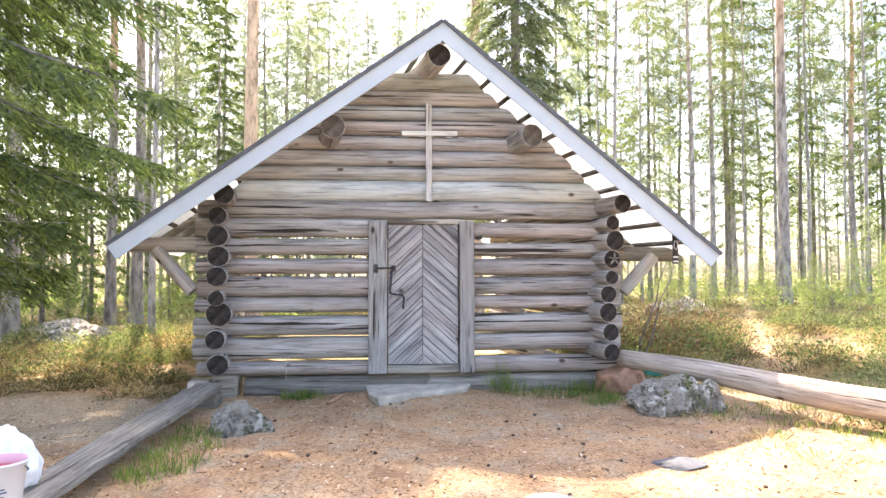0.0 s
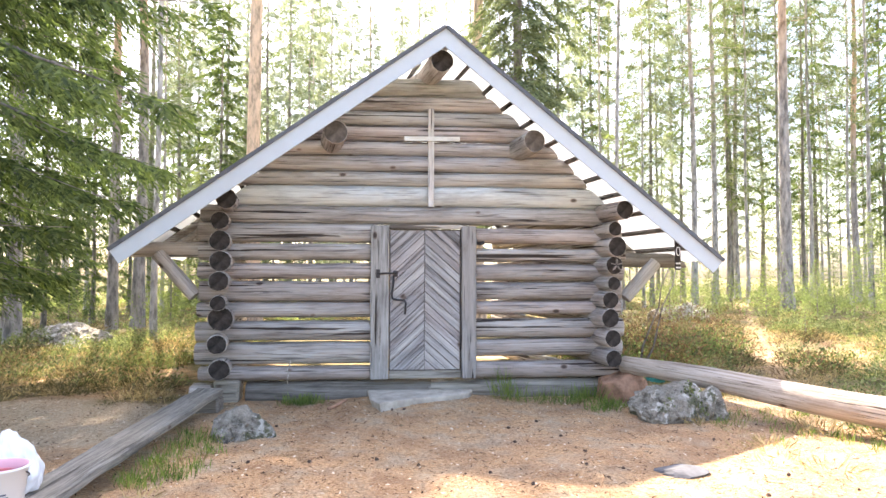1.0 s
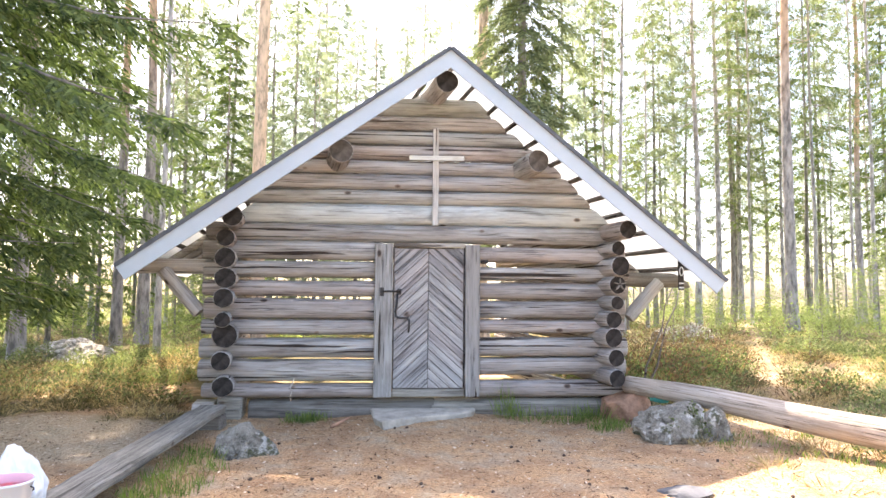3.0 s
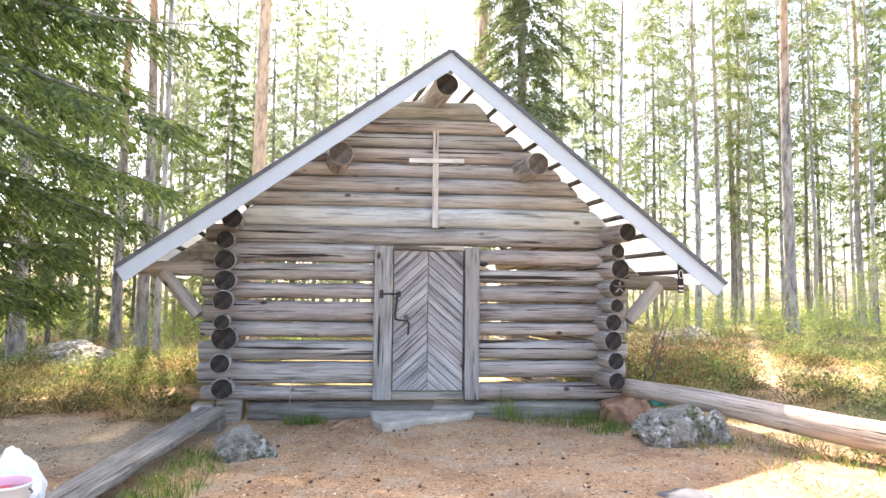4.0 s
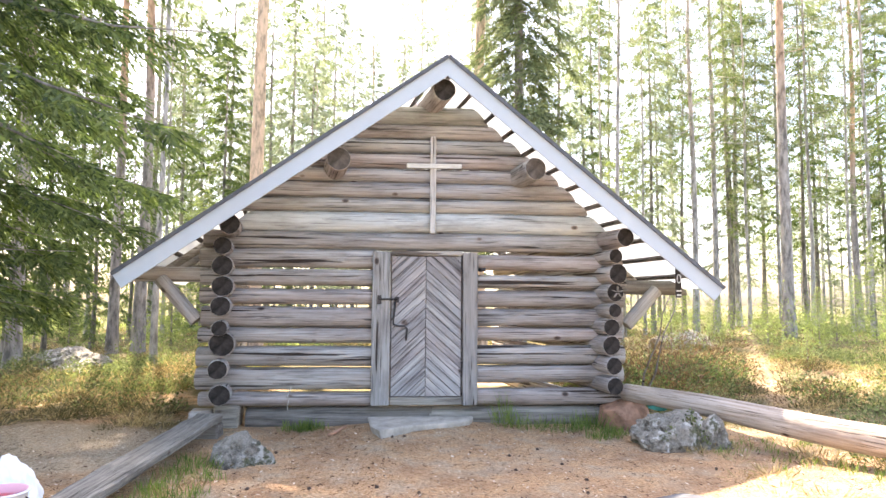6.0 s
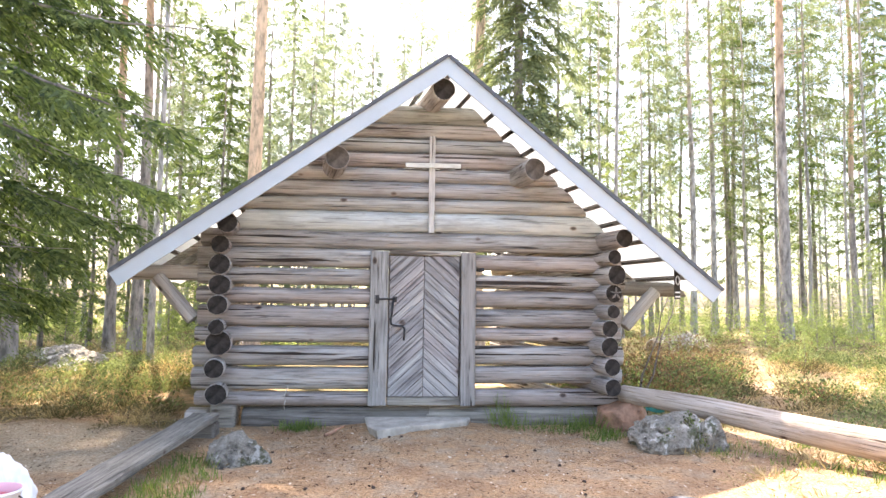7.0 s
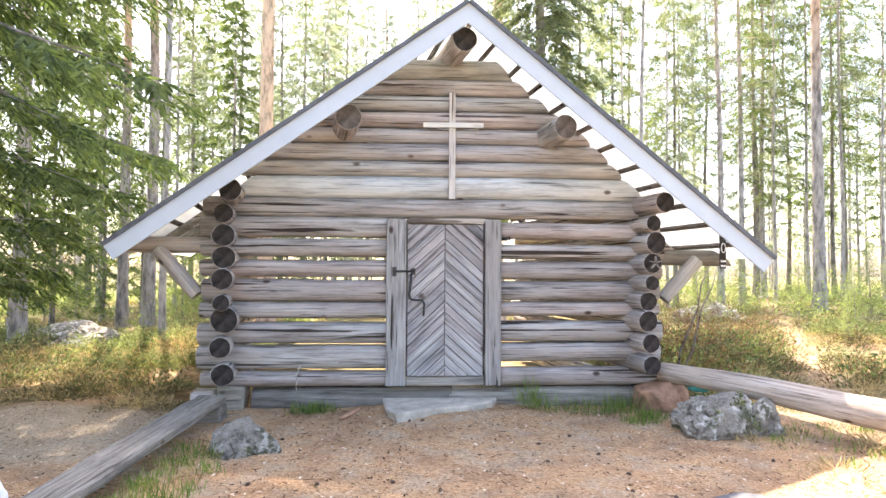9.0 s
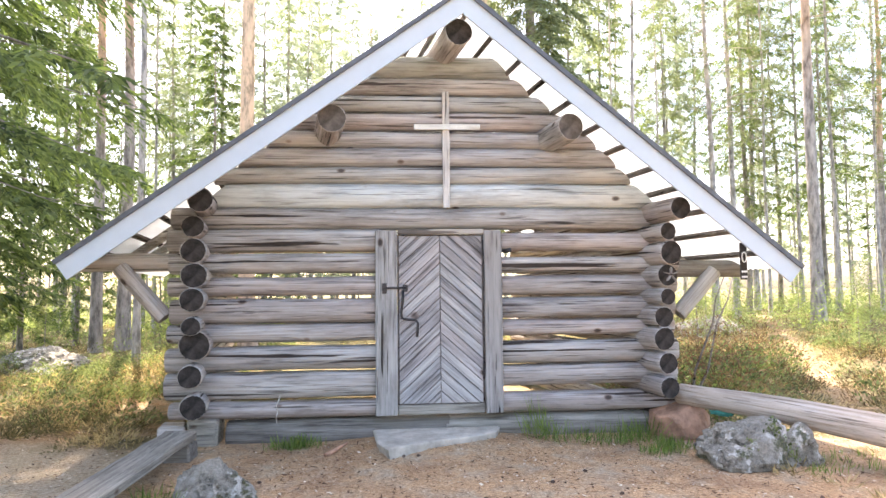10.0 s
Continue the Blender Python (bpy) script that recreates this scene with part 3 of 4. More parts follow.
for a, b in ((APEX, EAVE_L), (APEX, EAVE_R)):
    me, d, up = corrugated(a, b)
    sheet = part("roof_sheet", me, cabin, None, "pale corrugated roofing sheet")
    run = math.hypot(b[0] - a[0], b[1] - a[1])
    turn = Matrix((( d.x, 0, up.x, 0), (0, 1, 0, 0), (d.z, 0, up.z, 0), (0, 0, 0, 1)))
    if d.x < 0:
        turn = Matrix(((d.x, 0, up.x, 0), (0, -1, 0, 0), (d.z, 0, up.z, 0), (0, 0, 0, 1)))
    lean = Matrix(((1, -SKEW, 0, SKEW * Y0), (0, 1, 0, 0), (0, 0, 1, 0), (0, 0, 0, 1)))
    base = lean @ Matrix.Translation((a[0], 0, a[1])) @ turn
    side = 1 if d.x > 0 else -1
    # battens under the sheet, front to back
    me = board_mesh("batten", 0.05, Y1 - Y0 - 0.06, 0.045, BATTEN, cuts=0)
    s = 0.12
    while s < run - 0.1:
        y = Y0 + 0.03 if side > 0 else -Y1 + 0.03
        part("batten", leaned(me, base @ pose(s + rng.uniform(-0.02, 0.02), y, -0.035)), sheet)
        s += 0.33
    # rafters inside
    for y in (0.75, 1.5, 2.3, 3.2, 4.0):
        me2 = log_mesh("rafter", run - 0.35, 0.05, 0.05, PALE, END_PALE, rng.randint(1, 900))
        part("rafter", leaned(me2, base @ pose(0.05, y * side, -0.09)), sheet)
    # fascia on the front edge
    v = []
    wide = 0.165
    drop = Vector((0, 0, -wide / abs(d.x)))
    P, Q = Vector((a[0], 0, a[1])), Vector((b[0], 0, b[1]))
    cut = -up * wide
    for y in (Y0 - 0.025, Y0):
        for q in (P, Q, Q + cut + d * 0.0, P + drop):
            v.append((q.x, y, q.z))
    f = [(0, 1, 2, 3), (7, 6, 5, 4), (0, 4, 5, 1), (1, 5, 6, 2), (2, 6, 7, 3), (3, 7, 4, 0)]
    part("fascia_board", mesh("fascia_board", v, f, FASCIA, False), sheet, None, "pale blue-grey painted fascia board")
    # drip edge above the fascia
    v = []
    for y in (Y0 - 0.055, Y0 - 0.03):
        for q in (P - up * 0.006, Q - up * 0.006, Q + up * 0.032, P + up * 0.032):
            v.append((q.x, y, q.z + 0.002))
    part("drip_edge", mesh("drip_edge", v, f, DRIP, False), sheet, None, "dark grey metal edge strip")

# ---- door ----
for x0, x1, z0, z1, y in ((0.02, 0.235, 0.30, 2.10, -0.045), (1.095, 1.27, 0.30, 2.10, -0.045)):
    part("door_post", board_mesh("door_post", x1 - x0, 0.16, z1 - z0, POST, 0.01, 0.006, x0), cabin, pose(x0, y, z0), "broad grey plank door post")
part("lintel_board", board_mesh("lintel_board", 0.856, 0.09, 0.05, PALE), cabin, pose(0.237, -0.035, 2.062))
part("threshold", board_mesh("threshold", 0.856, 0.12, 0.095, PLANK, 0.01, 0.006), cabin, pose(0.237, -0.02, 0.30))
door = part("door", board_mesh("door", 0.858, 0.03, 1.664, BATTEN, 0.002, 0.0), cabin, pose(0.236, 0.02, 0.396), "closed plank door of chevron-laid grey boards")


def clip(poly, inside):
    out = []
    for i, p in enumerate(poly):
        q = poly[(i + 1) % len(poly)]
        a, b = inside(p), inside(q)
        if a >= 0:
            out.append(p)
        if (a > 0 > b) or (a < 0 < b):
            t = a / (a - b)
            out.append((p[0] + (q[0] - p[0]) * t, p[1] + (q[1] - p[1]) * t))
    return out


def chevron(x0, x1, z0, z1, rise, pitch, gap, mirror):
    w = x1 - x0
    z = z0 - rise
    k = 0
    while z < z1:
        poly = [(0, z + gap), (w, z + rise + gap), (w, z + rise + pitch), (0, z + pitch)]
        poly = clip(clip(poly, lambda p: p[1] - z0), lambda p: z1 - p[1])
        z += pitch
        k += 1
        if len(poly) < 3:
            continue
        cx = sum(p[0] for p in poly) / len(poly)
        cz = sum(p[1] for p in poly) / len(poly)
        ang = math.atan2(rise, w)
        ca, sa = math.cos(ang), math.sin(ang)
        sx = -1 if mirror else 1
        loc = [((p[0] - cx), (p[1] - cz)) for p in poly]
        loc = [(q[0] * ca + q[1] * sa, -q[0] * sa + q[1] * ca) for q in loc]
        n = len(loc)
        thick = 0.022 + rng.uniform(-0.003, 0.003)
        v = [(sx * q[0] * 0.985, -thick, q[1] * 0.965) for q in loc] + [(sx * q[0], -thick + 0.006, q[1]) for q in loc] + [(sx * q[0], 0.0, q[1]) for q in loc]
        f = [tuple(range(n))] + [(r * n + i, r * n + n + i, r * n + n + (i + 1) % n, r * n + (i + 1) % n) for r in (0, 1) for i in range(n)]
        if sx < 0:
            f = [g[::-1] for g in f]
        xx = x0 + cx if not mirror else x1 - cx
        part("board", mesh("board", v, f, BOARD, False), door, pose(xx, -0.004, cz, 0, -math.degrees(ang) * sx, 0))


chevron(0.015, 0.418, 0.01, 1.65, 0.372, 0.114, 0.009, False)
chevron(0.424, 0.838, 0.01, 1.65, 0.372, 0.114, 0.009, True)
part("latch_bar", tube_mesh("latch_bar", [(-0.14, -0.075, 1.135), (-0.05, -0.08, 1.14), (0.08, -0.055, 1.137)], 0.011, IRON), door)
part("latch_plate", board_mesh("latch_plate", 0.045, 0.02, 0.10, IRON, 0.003, 0.001, cuts=1), door, pose(-0.15, -0.085, 1.085))
part("latch_plate", board_mesh("latch_plate", 0.05, 0.02, 0.07, IRON, 0.003, 0.001, cuts=1), door, pose(0.05, -0.05, 1.10))
part("handle", tube_mesh("handle", [(0.055, -0.05, 1.11), (0.048, -0.05, 1.0), (0.035, -0.05, 0.90), (0.04, -0.055, 0.845), (0.08, -0.065, 0.83), (0.17, -0.075, 0.825), (0.195, -0.08, 0.80), (0.192, -0.08, 0.72), (0.188, -0.075, 0.66)], 0.012, IRON), door, None, "bent black iron handle")
for z in (0.25, 1.45):
    part("hinge", board_mesh("hinge", 0.014, 0.03, 0.16, IRON, 0.002, 0.0, cuts=1), door, pose(0.845, -0.03, z))
part("iron_peg", tube_mesh("iron_peg", [(1.30, 0.03, 1.895), (1.31, -0.05, 1.89), (1.36, -0.07, 1.9)], 0.022, IRON), cabin)

# the wooden cross on the gable
cross = thing("wooden_cross", "plain pale wooden cross nailed to the gable logs", "cross")
part("upright", board_mesh("upright", 0.07, 0.028, 1.17, UPRIGHT, 0.004, 0.004), cross, pose(0.695, -0.03, 2.325))
part("crossbar", board_mesh("crossbar", 0.66, 0.026, 0.055, CROSS, 0.004, 0.004), cross, pose(0.41, -0.058, 3.105))

# ---- by the cabin ----


def rest(name, label, category, me, x, y, z=None, rz=0.0, group=""):
    return thing(name, label, category, me, pose(x, y, ground_height(x, y) if z is None else z, 0, 0, rz), group)


rest("door_step", "flat irregular grey stone slab before the door", "step stone", slab_mesh("door_step", [(-0.62, 0.34), (0.60, 0.34), (0.53, 0.14), (0.33, -0.03), (-0.07, -0.20), (-0.47, -0.46), (-0.57, -0.18)], 0.06, SLAB, 5), 0.62, -0.42, 0.125)
thing("corner_block", "dark weathered wooden block under the cabin corner", "wood block", board_mesh("corner_block", 0.27, 0.34, 0.29, PLANK, 0.025, 0.03, 4, 4), pose(-1.74, -0.06, 0.02, 0, 0, 4))
rest("boulder", "rough grey boulder with lichen and moss", "boulder", rock_mesh("boulder", 0.30, 0.27, 0.25, MOSSY_STONE, 12, 0.6, 1.4), -1.07, -1.64, 0.015)
rest("boulder", "large pale lichen-covered boulder beside the fallen log", "boulder", rock_mesh("boulder", 0.34, 0.30, 0.34, STONE, 21, 0.6, 1.5), 3.08, -1.08, 0.06, 20)
rest("boulder", "pale lichened boulder leaning on the larger one", "boulder", rock_mesh("boulder", 0.27, 0.25, 0.27, STONE, 33, 0.6, 1.5), 3.54, -1.08, 0.02, 70)
# this stone's grey is lowered to stand in for shade lying on it
rest("flat_stone", "flat grey stone sunk in the litter, coloured dark for shade", "stone", rock_mesh("flat_stone", 0.20, 0.13, 0.05, plain("shaded_stone", (0.10, 0.10, 0.105), 0.9, 0.0, 0.3, 9.0), 41, 0.3, 0.6, 3), 2.40, -3.03)
rest("flat_stone", "pale stone sunk in the trodden yard", "stone", rock_mesh("flat_stone", 0.22, 0.25, 0.05, SLAB, 44, 0.3, 0.6, 3), 1.25, -3.75)
rest("boulder", "big grey granite boulder among the shrubs", "boulder", rock_mesh("boulder", 0.70, 0.65, 0.42, STONE, 57, 0.6, 1.2), -6.35, 6.6, 0.03, 15)
rest("boulder", "mossy boulder far behind the cabin", "boulder", rock_mesh("boulder", 0.9, 0.8, 0.6, MOSSY_STONE, 55, 0.35, 1.0), 9.2, 12.0)
rest("cut_block", "rust-brown sawn wooden block under the cabin corner", "wood block", rock_mesh("cut_block", 0.30, 0.26, 0.24, STUMP_SIDE, 61, 0.2, 1.0), 2.98, -0.02, 0.15)
rest("cloth", "crumpled teal cloth tucked behind the boulder", "cloth", rock_mesh("cloth", 0.13, 0.10, 0.07, plain("teal_cloth", (0.05, 0.28, 0.24), 0.8), 71, 0.5, 1.2), 3.34, -0.35, 0.36)

me = log_mesh("fallen_log", 4.7, 0.137, 0.137, FELLED, END_PALE, 77, -0.53, segs=20, rough=0.05, bow=0.05)
a, b = Vector((3.02, -0.08, 0.47)), Vector((5.55, -3.55, 0.20))
thing("fallen_log", "long peeled pale log leaning from the cabin corner", "log", me, Matrix.Translation(a) @ (b - a).to_track_quat("X", "Z").to_matrix().to_4x4())

# plank bench
bench = thing("plank_bench", "low bench of one worn grey plank", "bench")
BA, BB = Vector((-1.69, -0.42, 0.29)), Vector((-1.89, -4.55, 0.20))
d = BB - BA
BM = Matrix.Translation(BA) @ d.to_track_quat("X", "Z").to_matrix().to_4x4()
part("plank", board_mesh("plank", d.length, 0.285, 0.075, PLANK, 0.012, 0.012, 3, 24), bench, BM @ pose(0, -0.1425, -0.075))
part("support_block", board_mesh("support_block", 0.24, 0.26, 0.165, PLANK, 0.02, 0.02, 5, 4), bench, pose(-1.80, -0.62, 0.03))
part("support_block", rock_mesh("support_block", 0.20, 0.17, 0.09, STONE, 83, 0.3, 0.8, 3), bench, pose(-1.86, -4.1, 0.08))
thing("beam_end", "weathered squared beam end beside the bench", "beam", board_mesh("beam_end", 0.26, 0.30, 0.19, PALE, 0.02, 0.02, 8, 4), pose(-2.04, -0.02, 0.05, 0, 0, 8))


def lathe(name, rings, mat, segs=36):
    v = [(r * math.cos(2 * math.pi * j / segs), r * math.sin(2 * math.pi * j / segs), z) for r, z in rings for j in range(segs)]
    f = [(i * segs + j, i * segs + (j + 1) % segs, (i + 1) * segs + (j + 1) % segs, (i + 1) * segs + j) for i in range(len(rings) - 1) for j in range(segs)]
    return mesh(name, v, f, mat)


WHITE = plain("white_plastic", (0.78, 0.79, 0.80), 0.35, 0.0, 0.04, 3)
PINK = plain("pink_plastic", (0.78, 0.42, 0.46), 0.4, 0.0, 0.1, 5)
BERRIES = plain("dark_red_fruit", (0.34, 0.03, 0.05), 0.35, 0.0, 0.6, 60)
BUCKET = (-1.86, -4.02, 0.205)
bucket = thing("bucket", "white plastic bucket with pink inside on the bench", "bucket", None, pose(*BUCKET))
part("shell", lathe("shell", [(0.0, 0.004), (0.105, 0.0), (0.112, 0.012), (0.138, 0.255), (0.148, 0.258), (0.148, 0.27), (0.139, 0.27), (0.134, 0.262), (0.11, 0.02), (0.0, 0.016)], WHITE), bucket)
part("liner", lathe("liner", [(0.1385, 0.272), (0.131, 0.268), (0.124, 0.21)], PINK), bucket, None, "pale pink inner rim")
part("berries", lathe("berries", [(0.126, 0.222), (0.09, 0.232), (0.045, 0.24), (0.0, 0.236)], BERRIES), bucket, None, "dark red contents heaped in the bucket")
part("handle", tube_mesh("handle", [(0.14 * math.cos(t), 0.14 * math.sin(t) - 0.0, 0.235 - 0.07 * math.sin(t)) for t in np.linspace(0, math.pi, 13)], 0.004, IRON), bucket)
for z, w in ((0.135, 0.07), (0.118, 0.09), (0.095, 0.06)):
    segs = 8
    a0 = -1.1
    v = []
    for i in range(segs + 1):
        t = a0 + (i / segs - 0.5) * w / 0.125
        for k in (0.0, 0.009):
            r = 0.1128 + (z + k - 0.012) * 0.107 + 0.0012
            v.append((r * math.cos(t), r * math.sin(t), z + k))
    f = [(2 * i, 2 * i + 2, 2 * i + 3, 2 * i + 1) for i in range(segs)]
    part("print_bar", mesh("print_bar", v, f, plain("print_ink", (0.12, 0.14, 0.2), 0.6)), bucket)


def bag_mesh():
    bm = bmesh.new()
    bmesh.ops.create_icosphere(bm, subdivisions=5, radius=1)
    for q in bm.verts:
        p = q.co.copy()
        up = max(0.0, p.z)
        k = 1 - 0.35 * up ** 2
        crease = abs(noise.noise(Vector((p.x * 2.6, p.y * 2.6, p.z * 1.2)) + Vector((3, 1, 2))))
        fold = 0.22 * (0.4 - crease) + 0.10 * noise.noise(p * 5.5) + 0.22 * noise.noise(p * 1.4 + Vector((9, 0, 0)))
        q.co = Vector((p.x * 0.14 * k * (1 + fold) - 0.05 * up, p.y * 0.13 * k * (1 + fold), max(-0.095, p.z * 0.17 * (1 + 0.8 * fold)) + 0.095))
    me = bpy.data.meshes.new("plastic_bag")
    bm.to_mesh(me)
    bm.free()
    me.materials.append(WHITE)
    me.polygons.foreach_set("use_smooth", np.ones(len(me.polygons), bool))
    return me


thing("plastic_bag", "crumpled white plastic bag on the bench", "bag", bag_mesh(), pose(-1.97, -3.64, 0.225) @ Matrix.Diagonal((0.95, 0.95, 1.3, 1)))

hook = thing("hanging_strap", "black strap with pale bands hanging under the eave", "strap")
part("strap", board_mesh("strap", 0.07, 0.02, 0.36, IRON, 0.006, 0.004, 2, 3), hook, pose(3.58, -0.32, 1.58))
for z in (1.60, 1.65):
    part("band", board_mesh("band", 0.06, 0.006, 0.018, WHITE, 0.001, 0.0, 2, 0), hook, pose(3.585, -0.328, z))
part("ring", tube_mesh("ring", [(3.615 + 0.022 * math.cos(t), -0.328, 1.80 + 0.05 * math.sin(t)) for t in np.linspace(0, 6.283, 15)], 0.006, WHITE, 6), hook)

star = new("star_mark", None)
star.parent, star.matrix_basis = cabin, pose(2.88, -0.335, 1.638)
for k in range(5):
    t = math.radians(90 + 72 * k)
    w = (0.007, 0.005, 0.008, 0.005, 0.006)[k]
    u, s = Vector((math.cos(t), 0, math.sin(t))), Vector((-math.sin(t), 0, math.cos(t)))
    pts = [u * 0.012 - s * w * 0.5, u * 0.05 - s * w, u * 0.075, u * 0.05 + s * w, u * 0.012 + s * w * 0.5]
    v = [tuple(p) for p in pts] + [tuple(p + Vector((0, 0.04, 0))) for p in pts]
    f = [(4, 3, 2, 1, 0)] + [(i, (i + 1) % 5, 5 + (i + 1) % 5, 5 + i) for i in range(5)]
    part("star_ray", mesh("star_ray", v, f, END_PALE, False), star)
tagged(star, "pale star-shaped mark on a log end")

# ---- plants ----


class Blades:
    """Gathers many small flat blades into one mesh."""

    def __init__(self):
        self.v, self.n = [], 0

    def add(self, root, way, side, length, width):
        """Rhombic blades: root, way and side are (n, 3); length and width (n,)."""
        L, W = length[:, None], width[:, None]
        mid = root + way * L * 0.45
        self.v.append(np.stack([root, mid + side * W * 0.5, root + way * L, mid - side * W * 0.5], 1))

    def data(self):
        v = np.concatenate(self.v).reshape(-1, 3)
        f = np.arange(len(v)).reshape(-1, 4)
        return v, f

    def mesh(self, name, mat):
        v, f = self.data()
        return fast_mesh(name, v, f, mat)


def fast_mesh(name, v, f, mat):
    me = bpy.data.meshes.new(name)
    me.vertices.add(len(v))
    me.vertices.foreach_set("co", np.ascontiguousarray(v, np.float32).ravel())
    k = f.shape[1]
    me.loops.add(f.size)
    me.loops.foreach_set("vertex_index", np.ascontiguousarray(f, np.int32).ravel())
    me.polygons.add(len(f))
    me.polygons.foreach_set("loop_start", np.arange(0, f.size, k, dtype=np.int32))
    me.materials.append(mat)
    me.update(calc_edges=True)
    return me


def unit(a):
    return a / np.maximum(np.linalg.norm(a, axis=1, keepdims=True), 1e-9)


def trunk_mesh(name, h, r, mat, seed, lean=0.02, top=0.25, segs=12):
    g = random.Random(seed)
    n = 18
    pts = [(lean * h * noise.noise(Vector((i * 0.12, seed, 0))), lean * h * noise.noise(Vector((i * 0.12, seed, 7))), h * i / n - 0.15) for i in range(n + 1)]
    v, f = [], []
    for i, p in enumerate(pts):
        u = i / n
        k = r * (1 - (1 - top) * u) * (1 + 0.35 * max(0, 1 - u * 14))
        for j in range(segs):
            t = 2 * math.pi * j / segs
            q = k * (1 + 0.08 * noise.noise(Vector((math.cos(t) * 1.5, math.sin(t) * 1.5, i * 0.7 + seed))))
            v.append((p[0] + q * math.cos(t), p[1] + q * math.sin(t), p[2]))
    for i in range(n):
        for j in range(segs):
            k = (j + 1) % segs
            f.append((i * segs + j, i * segs + k, (i + 1) * segs + k, (i + 1) * segs + j))
    return mesh(name, v, f, mat), pts


def spruce_parts(seed, h, reach, base, branches, twigs, fine=1, droop=0.35, r=None, mat=None, sprig=1.0, sparse=0.0, blade=0.26, width=0.26, bulk=0.75, low=0.62):
    """Trunk, limbs and crown of a spruce: whorls of drooping branches hung with flat sprigs."""
    g = np.random.default_rng(seed)
    r = r or 0.011 * h
    trunk, pts = trunk_mesh("trunk", h, r, SPRUCE_BARK, seed, 0.01, 0.12)
    crown = Blades()
    limbs_v, limbs_f = [], []
    for i in range(branches):
        u = (i + g.uniform(0, 1)) / branches
        z = base + (h - base) * u ** 0.9
        if g.uniform() < sparse:
            continue
        L = reach * (1 - u) ** bulk * min(1.0, low + 2.2 * u) * g.uniform(0.65, 1.1) + 0.15
        az = i * 2.39996 + g.normal(0, 0.3)
        out = np.array([math.cos(az), math.sin(az), 0.0])
        side = np.array([-out[1], out[0], 0.0])
        n = max(5, int(twigs * (0.3 + 0.7 * L / reach)))
        s = np.sort(g.uniform(0.10, 1.0, n))
        dr = droop * g.uniform(0.7, 1.3)

        def spine(s):
            zz = 0.10 * L * s - dr * L * s ** 1.6 + 0.14 * L * s ** 4
            return np.array([0, 0, z]) + out * (s * L)[:, None] + np.array([0, 0, 1.0]) * zz[:, None] + side * (0.06 * L * np.sin(s * 4 + i))[:, None]

        p = spine(np.linspace(0, 1, 5))
        b0 = len(limbs_v)
        for k, q in enumerate(p):
            rad = max(0.004, 0.018 * L / 2.0 * (1 - k / 4.6))
            for t in (0, 2.1, 4.2):
                limbs_v.append(q + side * rad * math.cos(t) + np.array([0, 0, 1]) * rad * math.sin(t))
        for k in range(4):
            for j in range(3):
                limbs_f.append((b0 + k * 3 + j, b0 + k * 3 + (j + 1) % 3, b0 + k * 3 + 3 + (j + 1) % 3, b0 + k * 3 + 3 + j))
        root = spine(s)
        sg = np.where(g.uniform(size=n) < 0.5, -1.0, 1.0)
        way = unit(out[None] * g.uniform(0.5, 1.1, n)[:, None] + side[None] * (sg * g.uniform(0.4, 1.1, n))[:, None] + np.array([0, 0, -1.0])[None] * g.uniform(0.1, 0.9, n)[:, None])
        tl = (0.16 + 0.30 * L * (1 - s) ** 0.6 * g.uniform(0.4, 1, n)) * sprig
        tl = np.minimum(tl, 0.75)
        m = fine
        k = np.tile(np.linspace(0.06, 1.0, m), n)
        R = np.repeat(root, m, 0) + np.repeat(way, m, 0) * (np.repeat(tl, m) * k)[:, None] + np.array([0, 0, -1.0]) * (0.25 * np.repeat(tl, m) * k ** 2)[:, None]
        rank = np.cross(np.repeat(way, m, 0), np.array([[0, 0, 1.0]])) * np.where(np.arange(n * m) % 2 == 0, 1.0, -1.0)[:, None]
        W = unit(np.repeat(way, m, 0) + rank * 0.75 + g.normal(0, 0.3, (n * m, 3)) + np.array([0, 0, -0.35]))
        F = unit(np.cross(W, g.normal(0, 1, (n * m, 3))))
        ln = blade * (1.15 - 0.5 * k) * g.uniform(0.7, 1.35, n * m)
        crown.add(R, W, F, ln, ln * width)
    limbs = fast_mesh("limbs", np.array(limbs_v), np.array(limbs_f), SPRUCE_BARK)
    return trunk, limbs, crown.mesh("crown", mat or SPRUCE_GREEN)


